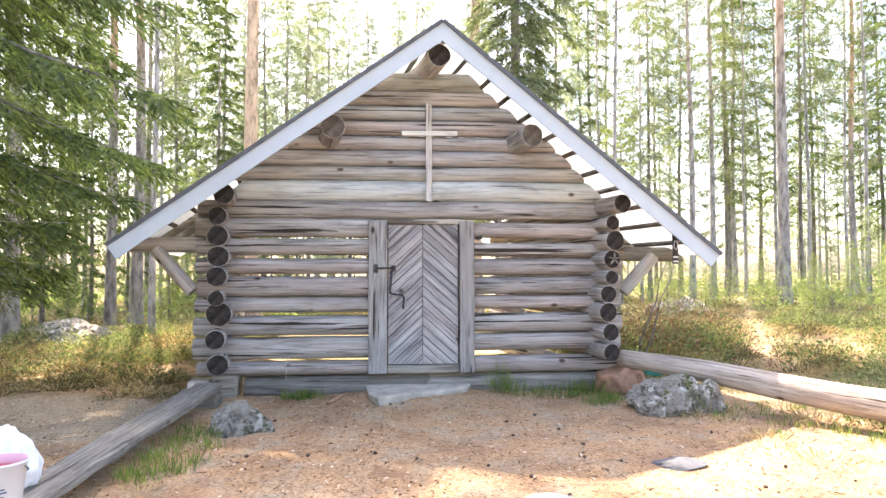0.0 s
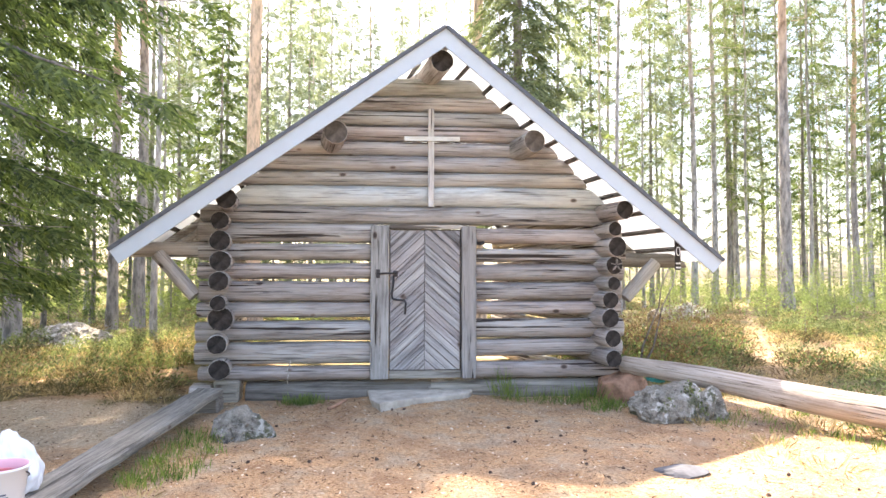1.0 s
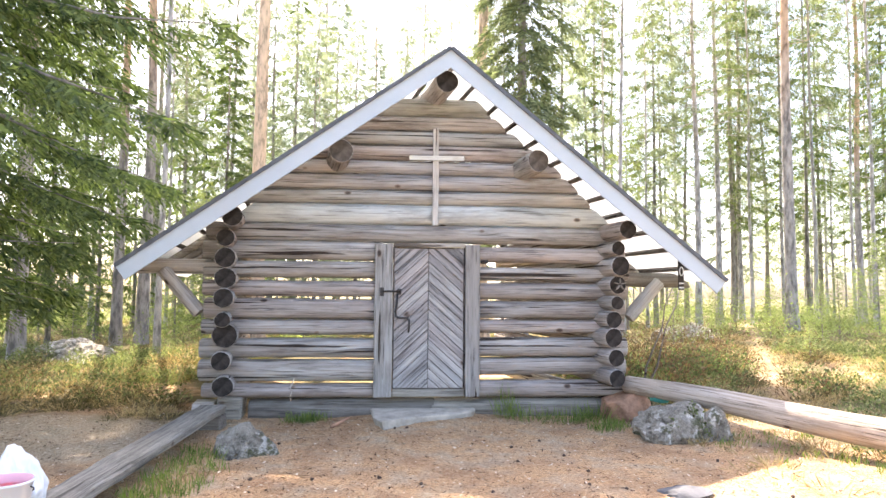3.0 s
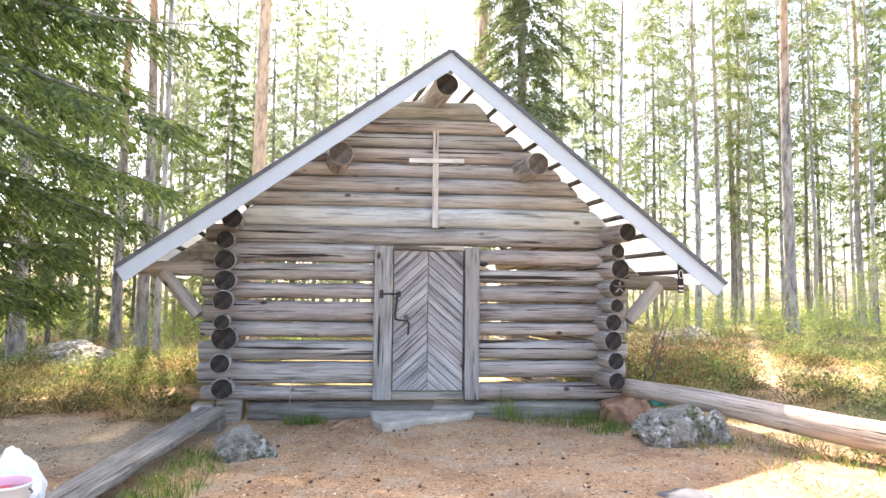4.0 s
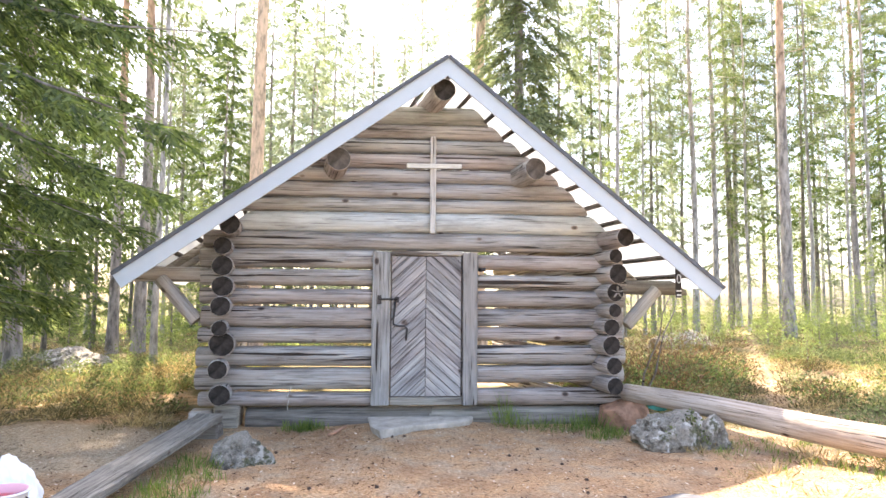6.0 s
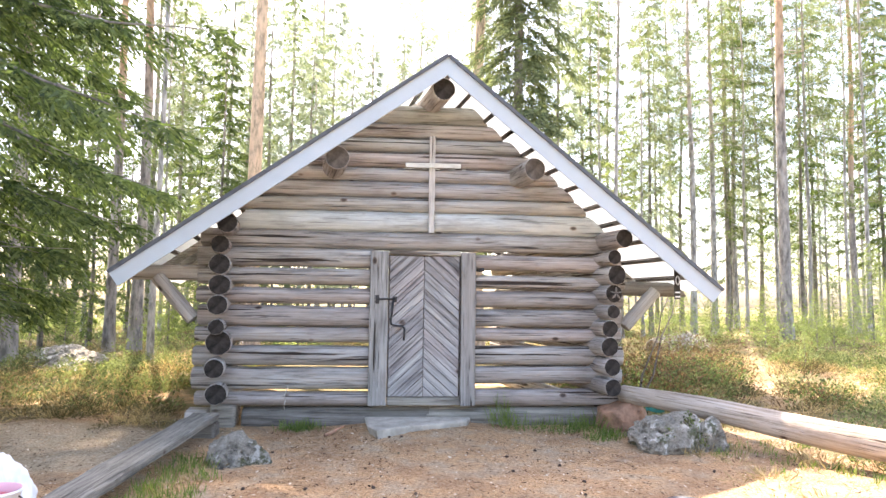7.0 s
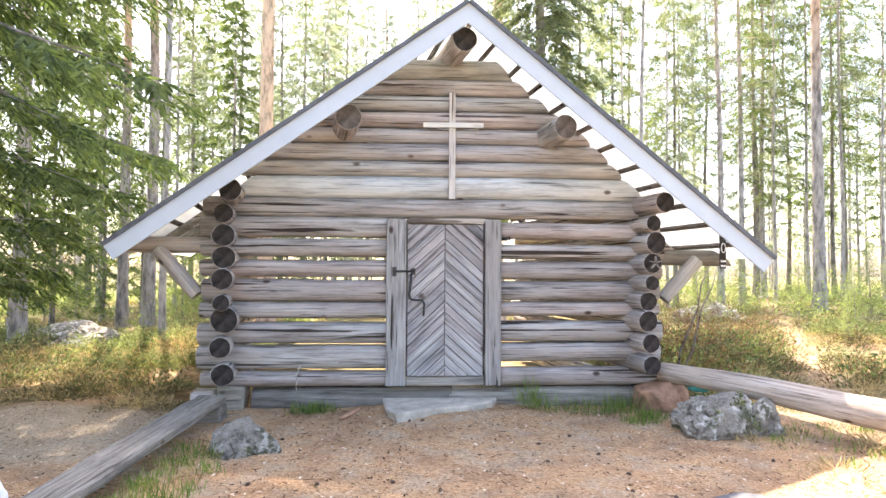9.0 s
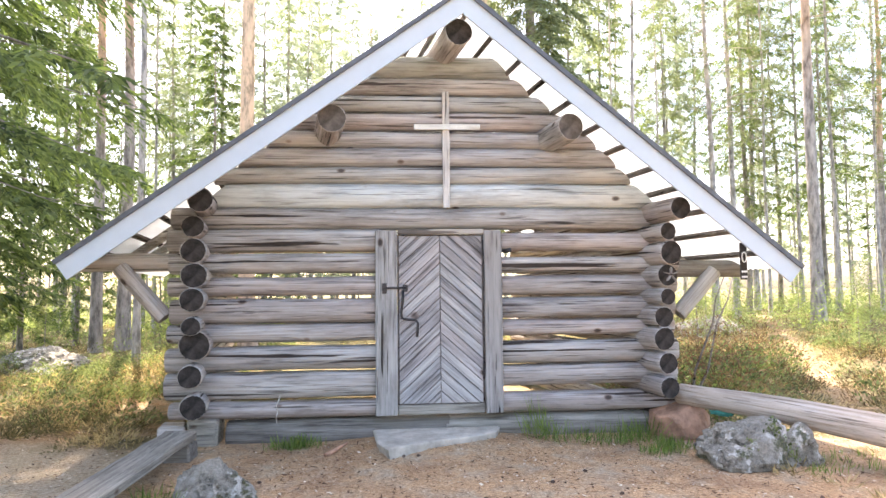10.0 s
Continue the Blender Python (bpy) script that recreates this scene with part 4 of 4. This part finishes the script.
def pine_parts(seed, h, r, base, reach, branches, mat, tufts=26, blade=0.20, needles=None):
    """Trunk with dead stubs below and a high open crown of needle tufts."""
    g = np.random.default_rng(seed)
    trunk, pts = trunk_mesh("trunk", h, r, mat, seed, 0.009, 0.3)
    crown = Blades()
    lv, lf = [], []
    for i in range(branches):
        u = (i + g.uniform(0, 1)) / branches
        dead = i % 5 == 0 and u < 0.5
        z = base * (0.45 + 0.5 * g.uniform()) if dead else base + (h - base) * u
        az = i * 2.39996 + g.normal(0, 0.4)
        L = g.uniform(0.4, 1.3) if dead else reach * (0.35 + 0.75 * math.sin(math.pi * min(1, 0.25 + 0.75 * u))) * g.uniform(0.6, 1.1)
        k = min(len(pts) - 1, int(z / h * (len(pts) - 1)))
        c = np.array([pts[k][0], pts[k][1], z])
        out = np.array([math.cos(az), math.sin(az), g.uniform(-0.15, 0.35)])
        side = np.array([-out[1], out[0], 0.0])
        s = np.linspace(0, 1, 6)
        p = c + out * (s * L)[:, None] + side * (0.12 * L * np.sin(s * 5 + i))[:, None] + np.array([0, 0, 1]) * (0.1 * L * np.sin(s * 3 + 2 * i))[:, None]
        b0 = len(lv)
        for j, q in enumerate(p):
            rad = max(0.006, 0.03 * L / 2 * (1 - j / 6.5))
            for t in (0, 2.1, 4.2):
                lv.append(q + side * rad * math.cos(t) + np.array([0, 0, 1]) * rad * math.sin(t))
        for j in range(5):
            for t in range(3):
                lf.append((b0 + j * 3 + t, b0 + j * 3 + (t + 1) % 3, b0 + j * 3 + 3 + (t + 1) % 3, b0 + j * 3 + 3 + t))
        if dead:
            continue
        nt = max(4, int(tufts * L / reach))
        sc = g.uniform(0.3, 1.05, nt)
        ctr = c + out * (sc * L)[:, None] + g.normal(0, 0.16 * L, (nt, 3)) * np.array([1, 1, 0.45])
        m = 13
        R = np.repeat(ctr, m, 0) + g.normal(0, 0.05, (nt * m, 3))
        W = unit(g.normal(0, 1, (nt * m, 3)) + np.array([0, 0, 0.35]) + out * 0.5)
        F = unit(np.cross(W, g.normal(0, 1, (nt * m, 3))))
        ln = g.uniform(0.6, 1.3, nt * m) * blade
        crown.add(R, W, F, ln, ln * 0.11)
    limbs = fast_mesh("limbs", np.array(lv), np.array(lf), mat)
    return trunk, limbs, crown.mesh("crown", needles or PINE_GREEN)


def tree(name, label, parts, x, y, rz=0.0, scale=1.0, group="forest trees"):
    ob = thing(name, label, "tree", None, None, group)
    for n, me in zip(("trunk", "limb", "crown"), parts):
        p = part(n, me, ob)
        if n != "trunk":
            tagged(p, kind="stuff")
    ob.matrix_basis = pose(x, y, ground_height(x, y) - 0.05, 0, 0, rz) @ Matrix.Scale(scale, 4)
    return ob


def spot(px, depth):
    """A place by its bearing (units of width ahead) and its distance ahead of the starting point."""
    return 0.25 + depth * math.tan(math.atan((px - 784) / 1170) + 0.0827), -7.84 + depth


near_spruce = spruce_parts(101, 11.5, 5.0, 1.7, 250, 84, 20, 0.46, 0.17, None, 1.5, 0.0, 0.13, 0.22, 0.42, 0.45)
tree("spruce", "dark green spruce with long drooping branches", near_spruce, -6.25, -0.5, 40)
SPRUCES = [spruce_parts(201 + i, 15 + 2 * i, 2.3 + 0.2 * i, (1.2, 3.0, 2.0, 4.5)[i], 104, 34, 6, 0.5, 0.12, None, 1.3, (0.0, 0.05, 0.15, 0.25)[i], 0.25, 0.18) for i in range(4)]
YOUNG = [spruce_parts(301 + i, 6.5 + 1.5 * i, 1.3, 0.5, 80, 24, 6, 0.2, 0.06, YOUNG_GREEN, 1.0, 0.0, 0.12, 0.18) for i in range(2)]
PINES = [pine_parts(401 + i, 19 + i, 0.16, (13.5, 7.5, 9.0)[i], (1.6, 2.2, 2.2)[i], (34, 46, 46)[i], (PINE_BARK, GREY_BARK, LOW_PINE_BARK)[i]) for i in range(3)]
THIN = [pine_parts(501 + i, 15 + i, 0.075, (6.0, 4.0, 8.0)[i], 1.3, 44, GREY_BARK, 11, 0.24) for i in range(3)]

# two trees close behind the cabin, their tops, out of view, shaped to shade the yard
tree("pine", "tall orange-barked pine with a broad high crown", pine_parts(441, 28.0, 0.19, 21.0, 1.7, 50, LOW_PINE_BARK, 34, 0.26), *spot(447, 17), 30)
tree("spruce", "tall narrow dense spruce behind the cabin", spruce_parts(442, 24.0, 1.4, 3.0, 200, 56, 10, 0.85, 0.14, PINE_GREEN, 1.5, 0.0, 0.17, 0.2, 0.45), *spot(915, 15.5), 30)

# set close, with an added crown above the view that shades the yard's left
tree("slender_pine", "slender grey-barked pine with an unseen high crown added for shade", pine_parts(443, 21.0, 0.07, 15.0, 2.0, 70, GREY_BARK, 30, 0.26), *spot(270, 15), 80)

trg = random.Random(12)
# pines and bare trunks: bearing, distance, width
for px, depth, kind, scale in ((242, 18, 0, 1.0), (197, 18.4, 0, 0.9), (22, 14.5, 0, 0.95), (846, 17.5, 2, 1.12), (1388, 21, 0, 1.2), (1262, 27, 1, 0.9),
                               (1225, 25, 1, 0.85), (1512, 24, 0, 0.85), (650, 34, 2, 0.75), (1300, 30, 1, 0.85), (262, 26, 1, 0.8)):
    tree("pine", "tall pine with grey lower bark and orange upper trunk", PINES[kind], *spot(px, depth), trg.uniform(0, 360), scale)
for px, depth, kind in ((285, 24, 0), (547, 30, 2), (703, 36, 2), (795, 40, 0), (1060, 26, 1), (1093, 22, 2), (1135, 25, 0), (1318, 27, 1), (1430, 26, 0), (1462, 33, 1),
                        (1500, 23, 2), (1536, 22, 1), (1375, 28, 2), (565, 36, 0), (150, 24, 1)):
    tree("slender_pine", "slender forest pine with sparse needles", THIN[kind], *spot(px, depth), trg.uniform(0, 360), trg.uniform(0.85, 1.2))
for px, depth, kind, scale in ((10, 15.5, 0, 0.95), (75, 17, 0, 0.55), (160, 20, 0, 0.6), (225, 25, 0, 0.6), (425, 42, 1, 0.9), (545, 44, 3, 0.9), (300, 38, 1, 0.9), (465, 50, 1, 0.9), (385, 22, 0, 0.70), (590, 42, 1, 0.7), (1045, 30, 2, 1.0), (1160, 36, 3, 0.9), (1285, 29, 3, 1.0), (1420, 31, 3, 1.0),
                               (1560, 27, 1, 0.9), (345, 32, 1, 0.9), (505, 34, 3, 0.9), (130, 25, 2, 0.9), (1640, 24, 2, 1.0)):
    tree("spruce", "forest spruce with hanging branches", SPRUCES[kind], *spot(px, depth), trg.uniform(0, 360), scale)
for px, depth, kind, scale in ((1100, 24, 1, 1.0), (350, 20, 0, 0.75), (525, 26, 1, 0.9), (480, 25, 0, 0.9), (1540, 19, 0, 0.5), (1470, 20, 0, 0.35), (1418, 12.5, 0, 0.15), (1200, 20, 0, 0.4), (60, 20, 0, 0.5), (300, 20, 0, 0.55), (1440, 17, 0, 0.28), (1505, 18, 0, 0.34), (1350, 19, 0, 0.3), (1255, 21, 0, 0.34), (1180, 18, 0, 0.3), (1570, 16, 0, 0.3), (120, 16, 0, 0.25)):
    tree("young_spruce", "young bright green spruce", YOUNG[kind], *spot(px, depth), trg.uniform(0, 360), scale, "young trees")

BACK_PINES = [pine_parts(521 + i, 26 + i, 0.11, (8.0, 6.0, 11.0)[i], 1.9, 56, GREY_BARK, 9, 0.38, HAZED_NEEDLES) for i in range(3)]
LACE = [spruce_parts(601 + i, 16.0, 1.7, 2.0, 90, 22, 5, 0.45, 0.11, HAZED_NEEDLES, 1.4, 0.12 * i, 0.27, 0.17) for i in range(2)]
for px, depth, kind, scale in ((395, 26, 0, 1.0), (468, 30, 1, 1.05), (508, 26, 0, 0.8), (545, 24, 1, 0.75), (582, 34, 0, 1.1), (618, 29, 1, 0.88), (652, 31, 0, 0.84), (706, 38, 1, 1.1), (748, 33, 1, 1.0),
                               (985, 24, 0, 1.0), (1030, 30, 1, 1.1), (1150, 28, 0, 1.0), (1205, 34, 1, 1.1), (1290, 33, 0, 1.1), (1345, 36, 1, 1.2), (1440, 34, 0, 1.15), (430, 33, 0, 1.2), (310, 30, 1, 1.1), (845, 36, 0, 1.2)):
    tree("spruce", "green spruce in the sunlit wood, its needles paled for haze", LACE[kind], *spot(px, depth), trg.uniform(0, 360), scale)


# a second row of tall trees behind the first, needle colour paled for haze
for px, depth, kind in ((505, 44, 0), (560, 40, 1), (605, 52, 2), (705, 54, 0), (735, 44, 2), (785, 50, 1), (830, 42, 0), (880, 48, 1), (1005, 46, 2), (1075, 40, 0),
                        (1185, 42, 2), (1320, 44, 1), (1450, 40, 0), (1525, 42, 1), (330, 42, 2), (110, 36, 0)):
    tree("slender_pine", "tall slender pine far back in the bright wood, needles paled for haze", BACK_PINES[kind], *spot(px, depth), trg.uniform(0, 360), trg.uniform(0.9, 1.15))


# far woods
def far_woods():
    g = np.random.default_rng(9)
    b, tv, tf = Blades(), [], []
    for i in range(60):
        ang = g.uniform(-0.9, 0.9)
        d = g.uniform(60, 130)
        c = np.array([d * math.sin(ang), d * math.cos(ang) - 8, 0.2])
        h = g.uniform(13, 20)
        n = 240
        u = g.uniform(0.25, 1, n)
        az = g.uniform(0, 6.28, n)
        rr = 2.2 * (1.05 - u) ** 0.7 * g.uniform(0.2, 1, n)
        root = c + np.stack([np.cos(az) * rr, np.sin(az) * rr, u * h], 1)
        way = unit(np.stack([np.cos(az), np.sin(az), g.uniform(-0.8, 0.2, n)], 1))
        b.add(root, way, unit(np.cross(way, g.normal(0, 1, (n, 3)))), g.uniform(0.4, 0.9, n), g.uniform(0.12, 0.3, n))
        k = len(tv)
        for z, r in ((-0.5, 0.14), (h, 0.04)):
            for t in range(5):
                tv.append(c + np.array([r * math.cos(t * 1.2566), r * math.sin(t * 1.2566), z]))
        tf += [(k + t, k + (t + 1) % 5, k + 5 + (t + 1) % 5, k + 5 + t) for t in range(5)]
    woods = thing("far_woods", "distant sunlit conifer forest behind the cabin", "forest", b.mesh("far_woods", PINE_GREEN), kind="stuff")
    part("trunks", fast_mesh("trunks", np.array(tv), np.array(tf), SPRUCE_BARK), woods)


far_woods()


def scatter(name, label, category, mat, spots, leaves, size, leaf, flat, seed, wide=0.55):
    """Low plants: clumps of small leaves on unseen stems, one mesh."""
    g = np.random.default_rng(seed)
    b = Blades()
    for x, y, k in spots:
        n = max(6, int(leaves * k))
        z = ground_height(x, y)
        az = g.uniform(0, 6.28, n)
        rr = size * k * np.sqrt(g.uniform(0, 1, n))
        hh = size * k * flat * g.uniform(0.05, 1, n) * (1.05 - (rr / (size * k)) ** 2 * 0.7)
        root = np.stack([x + rr * np.cos(az), y + rr * np.sin(az), z + hh], 1)
        way = unit(np.stack([np.cos(az), np.sin(az), g.uniform(0.0, 1.6, n)], 1) + g.normal(0, 0.4, (n, 3)))
        ln = leaf * g.uniform(0.6, 1.4, n)
        b.add(root, way, unit(np.cross(way, g.normal(0, 1, (n, 3)))), ln, ln * wide)
    return thing(name, label, category, b.mesh(name, mat), kind="stuff")


def yard(x, y):
    return ((x - 0.7) / 4.3) ** 2 + ((y + 3.6) / 4.3) ** 2


def on_path(x, y):
    return abs(x - (5.1 + 0.52 * y)) < 0.24


g = random.Random(31)


def free(x, y):
    """Outside the trodden yard, the cabin and the path."""
    if yard(x, y) < 1.0 + 0.35 * noise.noise(Vector((x * 0.8, y * 0.8, 0))) or -2.3 < x + SKEW * y < 3.5 and -0.5 < y < 5:
        return False
    if ((x + 3.3) / 1.7) ** 2 + ((y + 0.9) / 1.3) ** 2 < 0.85 + 0.5 * noise.noise(Vector((x * 1.3, y * 1.3, 5))):
        return False
    return not on_path(x, y)


near, heath, dry, mid = [], [], [], []
while len(near) + len(heath) + len(dry) < 3000:
    close = g.random() < 0.72
    x, y = (g.choice((g.uniform(-9.5, -2.2), g.uniform(3.3, 11))), g.uniform(-3.2, 8)) if close else (g.uniform(-14, 18), g.uniform(6, 20))
    if not free(x, y):
        continue
    kind = noise.noise(Vector((x * 0.55, y * 0.55, 3))) + g.uniform(-0.25, 0.25)
    if kind < -0.42:
        continue
    swell = noise.noise(Vector((x * 0.95, y * 0.95, 21)))
    if swell < -0.12 and g.random() < 0.6:
        continue
    k = g.uniform(0.4, 0.95) * (1.0 if close else 1.35) * (1.0 + 0.6 * swell)
    (near if kind > 0.08 else dry if kind > -0.22 else heath).append((x, y, k))
for i in range(330):
    mid.append((g.uniform(-30, 40), g.uniform(11, 45), g.uniform(0.6, 1.5)))
scatter("berry_shrubs", "low green berry shrubs on the forest floor", "shrubs", BERRY_GREEN, near, 130, 0.27, 0.042, 1.15, 1)
scatter("heather", "patches of brownish heather and dry twigs", "shrubs", HEATHER, heath, 150, 0.26, 0.06, 1.1, 2, 0.2)
scatter("dry_grass", "straw-coloured dry grass between the shrubs", "grass", DRY, dry, 110, 0.26, 0.09, 0.6, 11, 0.10)
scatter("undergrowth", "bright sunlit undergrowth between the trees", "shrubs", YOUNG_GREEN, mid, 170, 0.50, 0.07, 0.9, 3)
side = [(g.uniform(3.4, 6.6), g.uniform(0.8, 6.0), g.uniform(0.8, 1.4)) for i in range(90)]
side = [s for s in side if not on_path(s[0], s[1])]
scatter("heather", "brownish green bushes beside the cabin", "shrubs", BROWN_HEATHER, side[::2], 420, 0.45, 0.06, 2.0, 5, 0.18)
scatter("berry_shrubs", "tall dull green shrubs beside the cabin", "shrubs", SPRUCE_GREEN, side[1::2], 240, 0.38, 0.05, 1.3, 6)
saplings = [(x, y, g.uniform(0.8, 1.5)) for x, y in [(g.uniform(8, 30), g.uniform(9, 24)) for i in range(70)]] + [(g.uniform(-14, -4), g.uniform(8.5, 20), g.uniform(0.8, 1.4)) for i in range(64)]
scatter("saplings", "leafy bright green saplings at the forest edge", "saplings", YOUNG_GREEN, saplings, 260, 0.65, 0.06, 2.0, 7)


def grass(spots, seed):
    g = np.random.default_rng(seed)
    b = Blades()
    for x, y, h, n in spots:
        root = np.stack([x + g.normal(0, 0.07, n), y + g.normal(0, 0.05, n), np.full(n, ground_height(x, y) - 0.01)], 1)
        way = unit(g.normal(0, 0.33, (n, 3)) * np.array([1, 1, 0]) + np.array([0, 0, 1.0]))
        b.add(root, way, unit(np.cross(way, g.normal(0, 1, (n, 3)))), h * g.uniform(0.5, 1.2, n), np.full(n, 0.008))
    thing("grass", "tufts of thin green grass along the cabin wall", "grass", b.mesh("grass", GRASS), kind="stuff")


strip = [(g.uniform(-5.0, -2.0), g.uniform(-0.6, 1.2), g.uniform(0.35, 0.75)) for i in range(60)]
strip = [s for s in strip if noise.noise(Vector((s[0] * 1.6, s[1] * 1.6, 9))) > -0.05 and s[0] + SKEW * s[1] < -2.3]
scatter("dry_grass", "yellow grass in clumps on the sandy strip", "grass", DRY, strip[::2], 90, 0.26, 0.09, 0.5, 23, 0.12)
scatter("heather", "small brownish shrubs on the sandy strip", "shrubs", HEATHER, strip[1::2], 110, 0.24, 0.05, 0.8, 24, 0.2)
hummocks = [(g.uniform(-8.5, -2.7), g.uniform(0.3, 5.5), g.uniform(0.7, 1.2)) for i in range(64)]
scatter("berry_shrubs", "raised clumps of berry shrubs beside the sandy strip", "shrubs", BERRY_GREEN, hummocks[::2], 230, 0.34, 0.04, 1.4, 26)
scatter("dry_grass", "tufts of yellow grass among the berry shrubs", "grass", DRY, hummocks[1::2], 100, 0.34, 0.10, 0.9, 27, 0.12)
tufts = [(1.58, -0.15, 0.42, 60), (1.66, -0.25, 0.25, 50)] + [(g.uniform(1.75, 2.75), g.uniform(-0.45, -0.12), g.uniform(0.10, 0.26), 26) for i in range(13)]
tufts += [(g.uniform(-0.95, -0.6), g.uniform(-0.3, -0.1), 0.14, 50) for i in range(6)] + [(g.uniform(-1.55, -1.2), g.uniform(-3.2, -1.6), 0.13, 50) for i in range(16)]
tufts += [(g.uniform(2.4, 2.8), g.uniform(-0.9, -0.4), 0.12, 40) for i in range(8)] + [(g.uniform(3.3, 4.6), g.uniform(-2.6, -0.9), 0.11, 20) for i in range(18)]
grass(tufts, 8)
scatter("dry_grass", "dry straw and twigs at the edge of the yard", "grass", DRY, [(g.uniform(3.1, 5.2), g.uniform(-3.2, -1.0), g.uniform(0.4, 0.8)) for i in range(24)] + [(g.uniform(-1.6, -1.1), g.uniform(-3.6, -1.2), g.uniform(0.3, 0.5)) for i in range(14)], 60, 0.25, 0.09, 0.25, 19, 0.1)


# needle litter, bark chips and cones
def litter(name, label, n, long, wide, lift, mat, seed):
    g = np.random.default_rng(seed)
    x, y = g.uniform(-6.0, 5.6, n), g.uniform(-5.2, 1.2, n)
    keep = ~((x > -2.2) & (x < 3.3) & (y > -0.02))
    x, y = x[keep], y[keep]
    n = len(x)
    z = np.array([ground_height(a, c) for a, c in zip(x, y)]) + 0.006
    az = g.uniform(0, 6.28, n)
    way = unit(np.stack([np.cos(az), np.sin(az), g.uniform(-0.05, lift, n)], 1))
    flat = unit(np.cross(way, np.array([[0, 0, 1.0]])) + np.array([0, 0, 1.0]) * g.normal(0, lift, n)[:, None])
    b = Blades()
    b.add(np.stack([x, y, z], 1), way, flat, long[0] + (long[1] - long[0]) * g.uniform(0, 1, n) ** 2.5, g.uniform(wide[0], wide[1], n))
    thing(name, label, "litter", b.mesh(name, mat), kind="stuff")


litter("needle_litter", "fallen brown needles and thin twigs on the ground", 40000, (0.02, 0.12), (0.005, 0.014), 0.15, leafy("litter_flakes", (0.05, 0.026, 0.014), (0.60, 0.42, 0.26), (1, 1, 1), 0.1, 3.0), 5)
litter("bark_chips", "dark curled bark chips and leaves on the ground", 3000, (0.015, 0.05), (0.01, 0.024), 0.4, leafy("bark_flakes", (0.02, 0.012, 0.008), (0.16, 0.09, 0.055), (1, 1, 1), 0.1, 5.0), 6)
litter("pale_chips", "pale wood chips and dry leaves on the ground", 5200, (0.015, 0.05), (0.01, 0.026), 0.35, leafy("pale_flakes", (0.42, 0.32, 0.21), (0.85, 0.74, 0.57), (1, 1, 1), 0.15, 5.0), 7)


def cone_mesh():
    v, f, segs, rings = [], [], 10, 9
    for i in range(rings):
        u = i / (rings - 1)
        r = 0.0105 * math.sin(math.pi * (0.12 + 0.85 * u)) * (1.15 if i % 2 else 0.85) + 0.002
        for j in range(segs):
            t = 2 * math.pi * (j + 0.5 * (i % 2)) / segs
            v.append((0.034 * u - 0.017, r * math.cos(t), r * math.sin(t)))
    for i in range(rings - 1):
        for j in range(segs):
            f.append((i * segs + j, i * segs + (j + 1) % segs, (i + 1) * segs + (j + 1) % segs, (i + 1) * segs + j))
    return mesh("pine_cone", v, f, plain("cone_brown", (0.09, 0.055, 0.04), 0.9), False)


cone = thing("pine_cone", "fallen brown pine cone on the needle litter", "pine cone", cone_mesh(), pose(1.37, -1.6, ground_height(1.37, -1.6) + 0.010), "fallen cones")
for i in range(26):
    x, y = g.uniform(-1.2, 3.2), g.uniform(-4.2, -0.7)
    copy_thing(cone, pose(x, y, ground_height(x, y) + 0.010, g.uniform(0, 360), g.uniform(-10, 10), g.uniform(0, 360)))

# a forked stick, a hanging string and bare twigs by the cabin
me = tube_mesh("stick", [(-0.40, -0.62, 0.085), (-0.33, -0.52, 0.10), (-0.27, -0.42, 0.12), (-0.22, -0.40, 0.14)], 0.022, STUMP_SIDE, 8, 0.012)
thing("stick", "short reddish broken root lying on the ground", "stick", me)
me = tube_mesh("string", [(-0.89, -0.02, 0.52), (-0.91, -0.03, 0.46), (-0.93, -0.02, 0.42), (-0.915, -0.03, 0.36), (-0.93, -0.03, 0.30), (-0.92, -0.025, 0.26)], 0.006, PALE, 6)
thing("string", "short frayed yellowish string hanging from the logs", "string", me)
twigs = thing("bare_twigs", "two thin bare dark stems beside the cabin", "twigs")
for dx, bend in ((0.0, 0.03), (0.10, -0.03)):
    pts = [(3.50 + dx + 0.09 * k + bend * math.sin(k * 2.1), 0.9, 0.02 + 0.27 * k) for k in range(7)]
    part("stem", tube_mesh("stem", pts, 0.017, BATTEN, 6, 0.006), twigs)


def sprigs():
    g = np.random.default_rng(77)
    b = Blades()
    for x, y, z in ((3.32, -1.28, 0.30), (3.36, -1.30, 0.22), (3.28, -1.25, 0.38), (3.05, -1.36, 0.22), (3.40, -1.33, 0.15)):
        n = 45
        root = np.array([x, y, z]) + g.normal(0, 0.035, (n, 3))
        way = unit(g.normal(0, 1, (n, 3)) + np.array([0, -0.6, 0.4]))
        ln = g.uniform(0.02, 0.045, n)
        b.add(root, way, unit(np.cross(way, g.normal(0, 1, (n, 3)))), ln, ln * 0.55)
    thing("moss_sprigs", "green sprigs growing in the cracks of the boulder", "plant", b.mesh("moss_sprigs", BERRY_GREEN), kind="stuff")


sprigs()
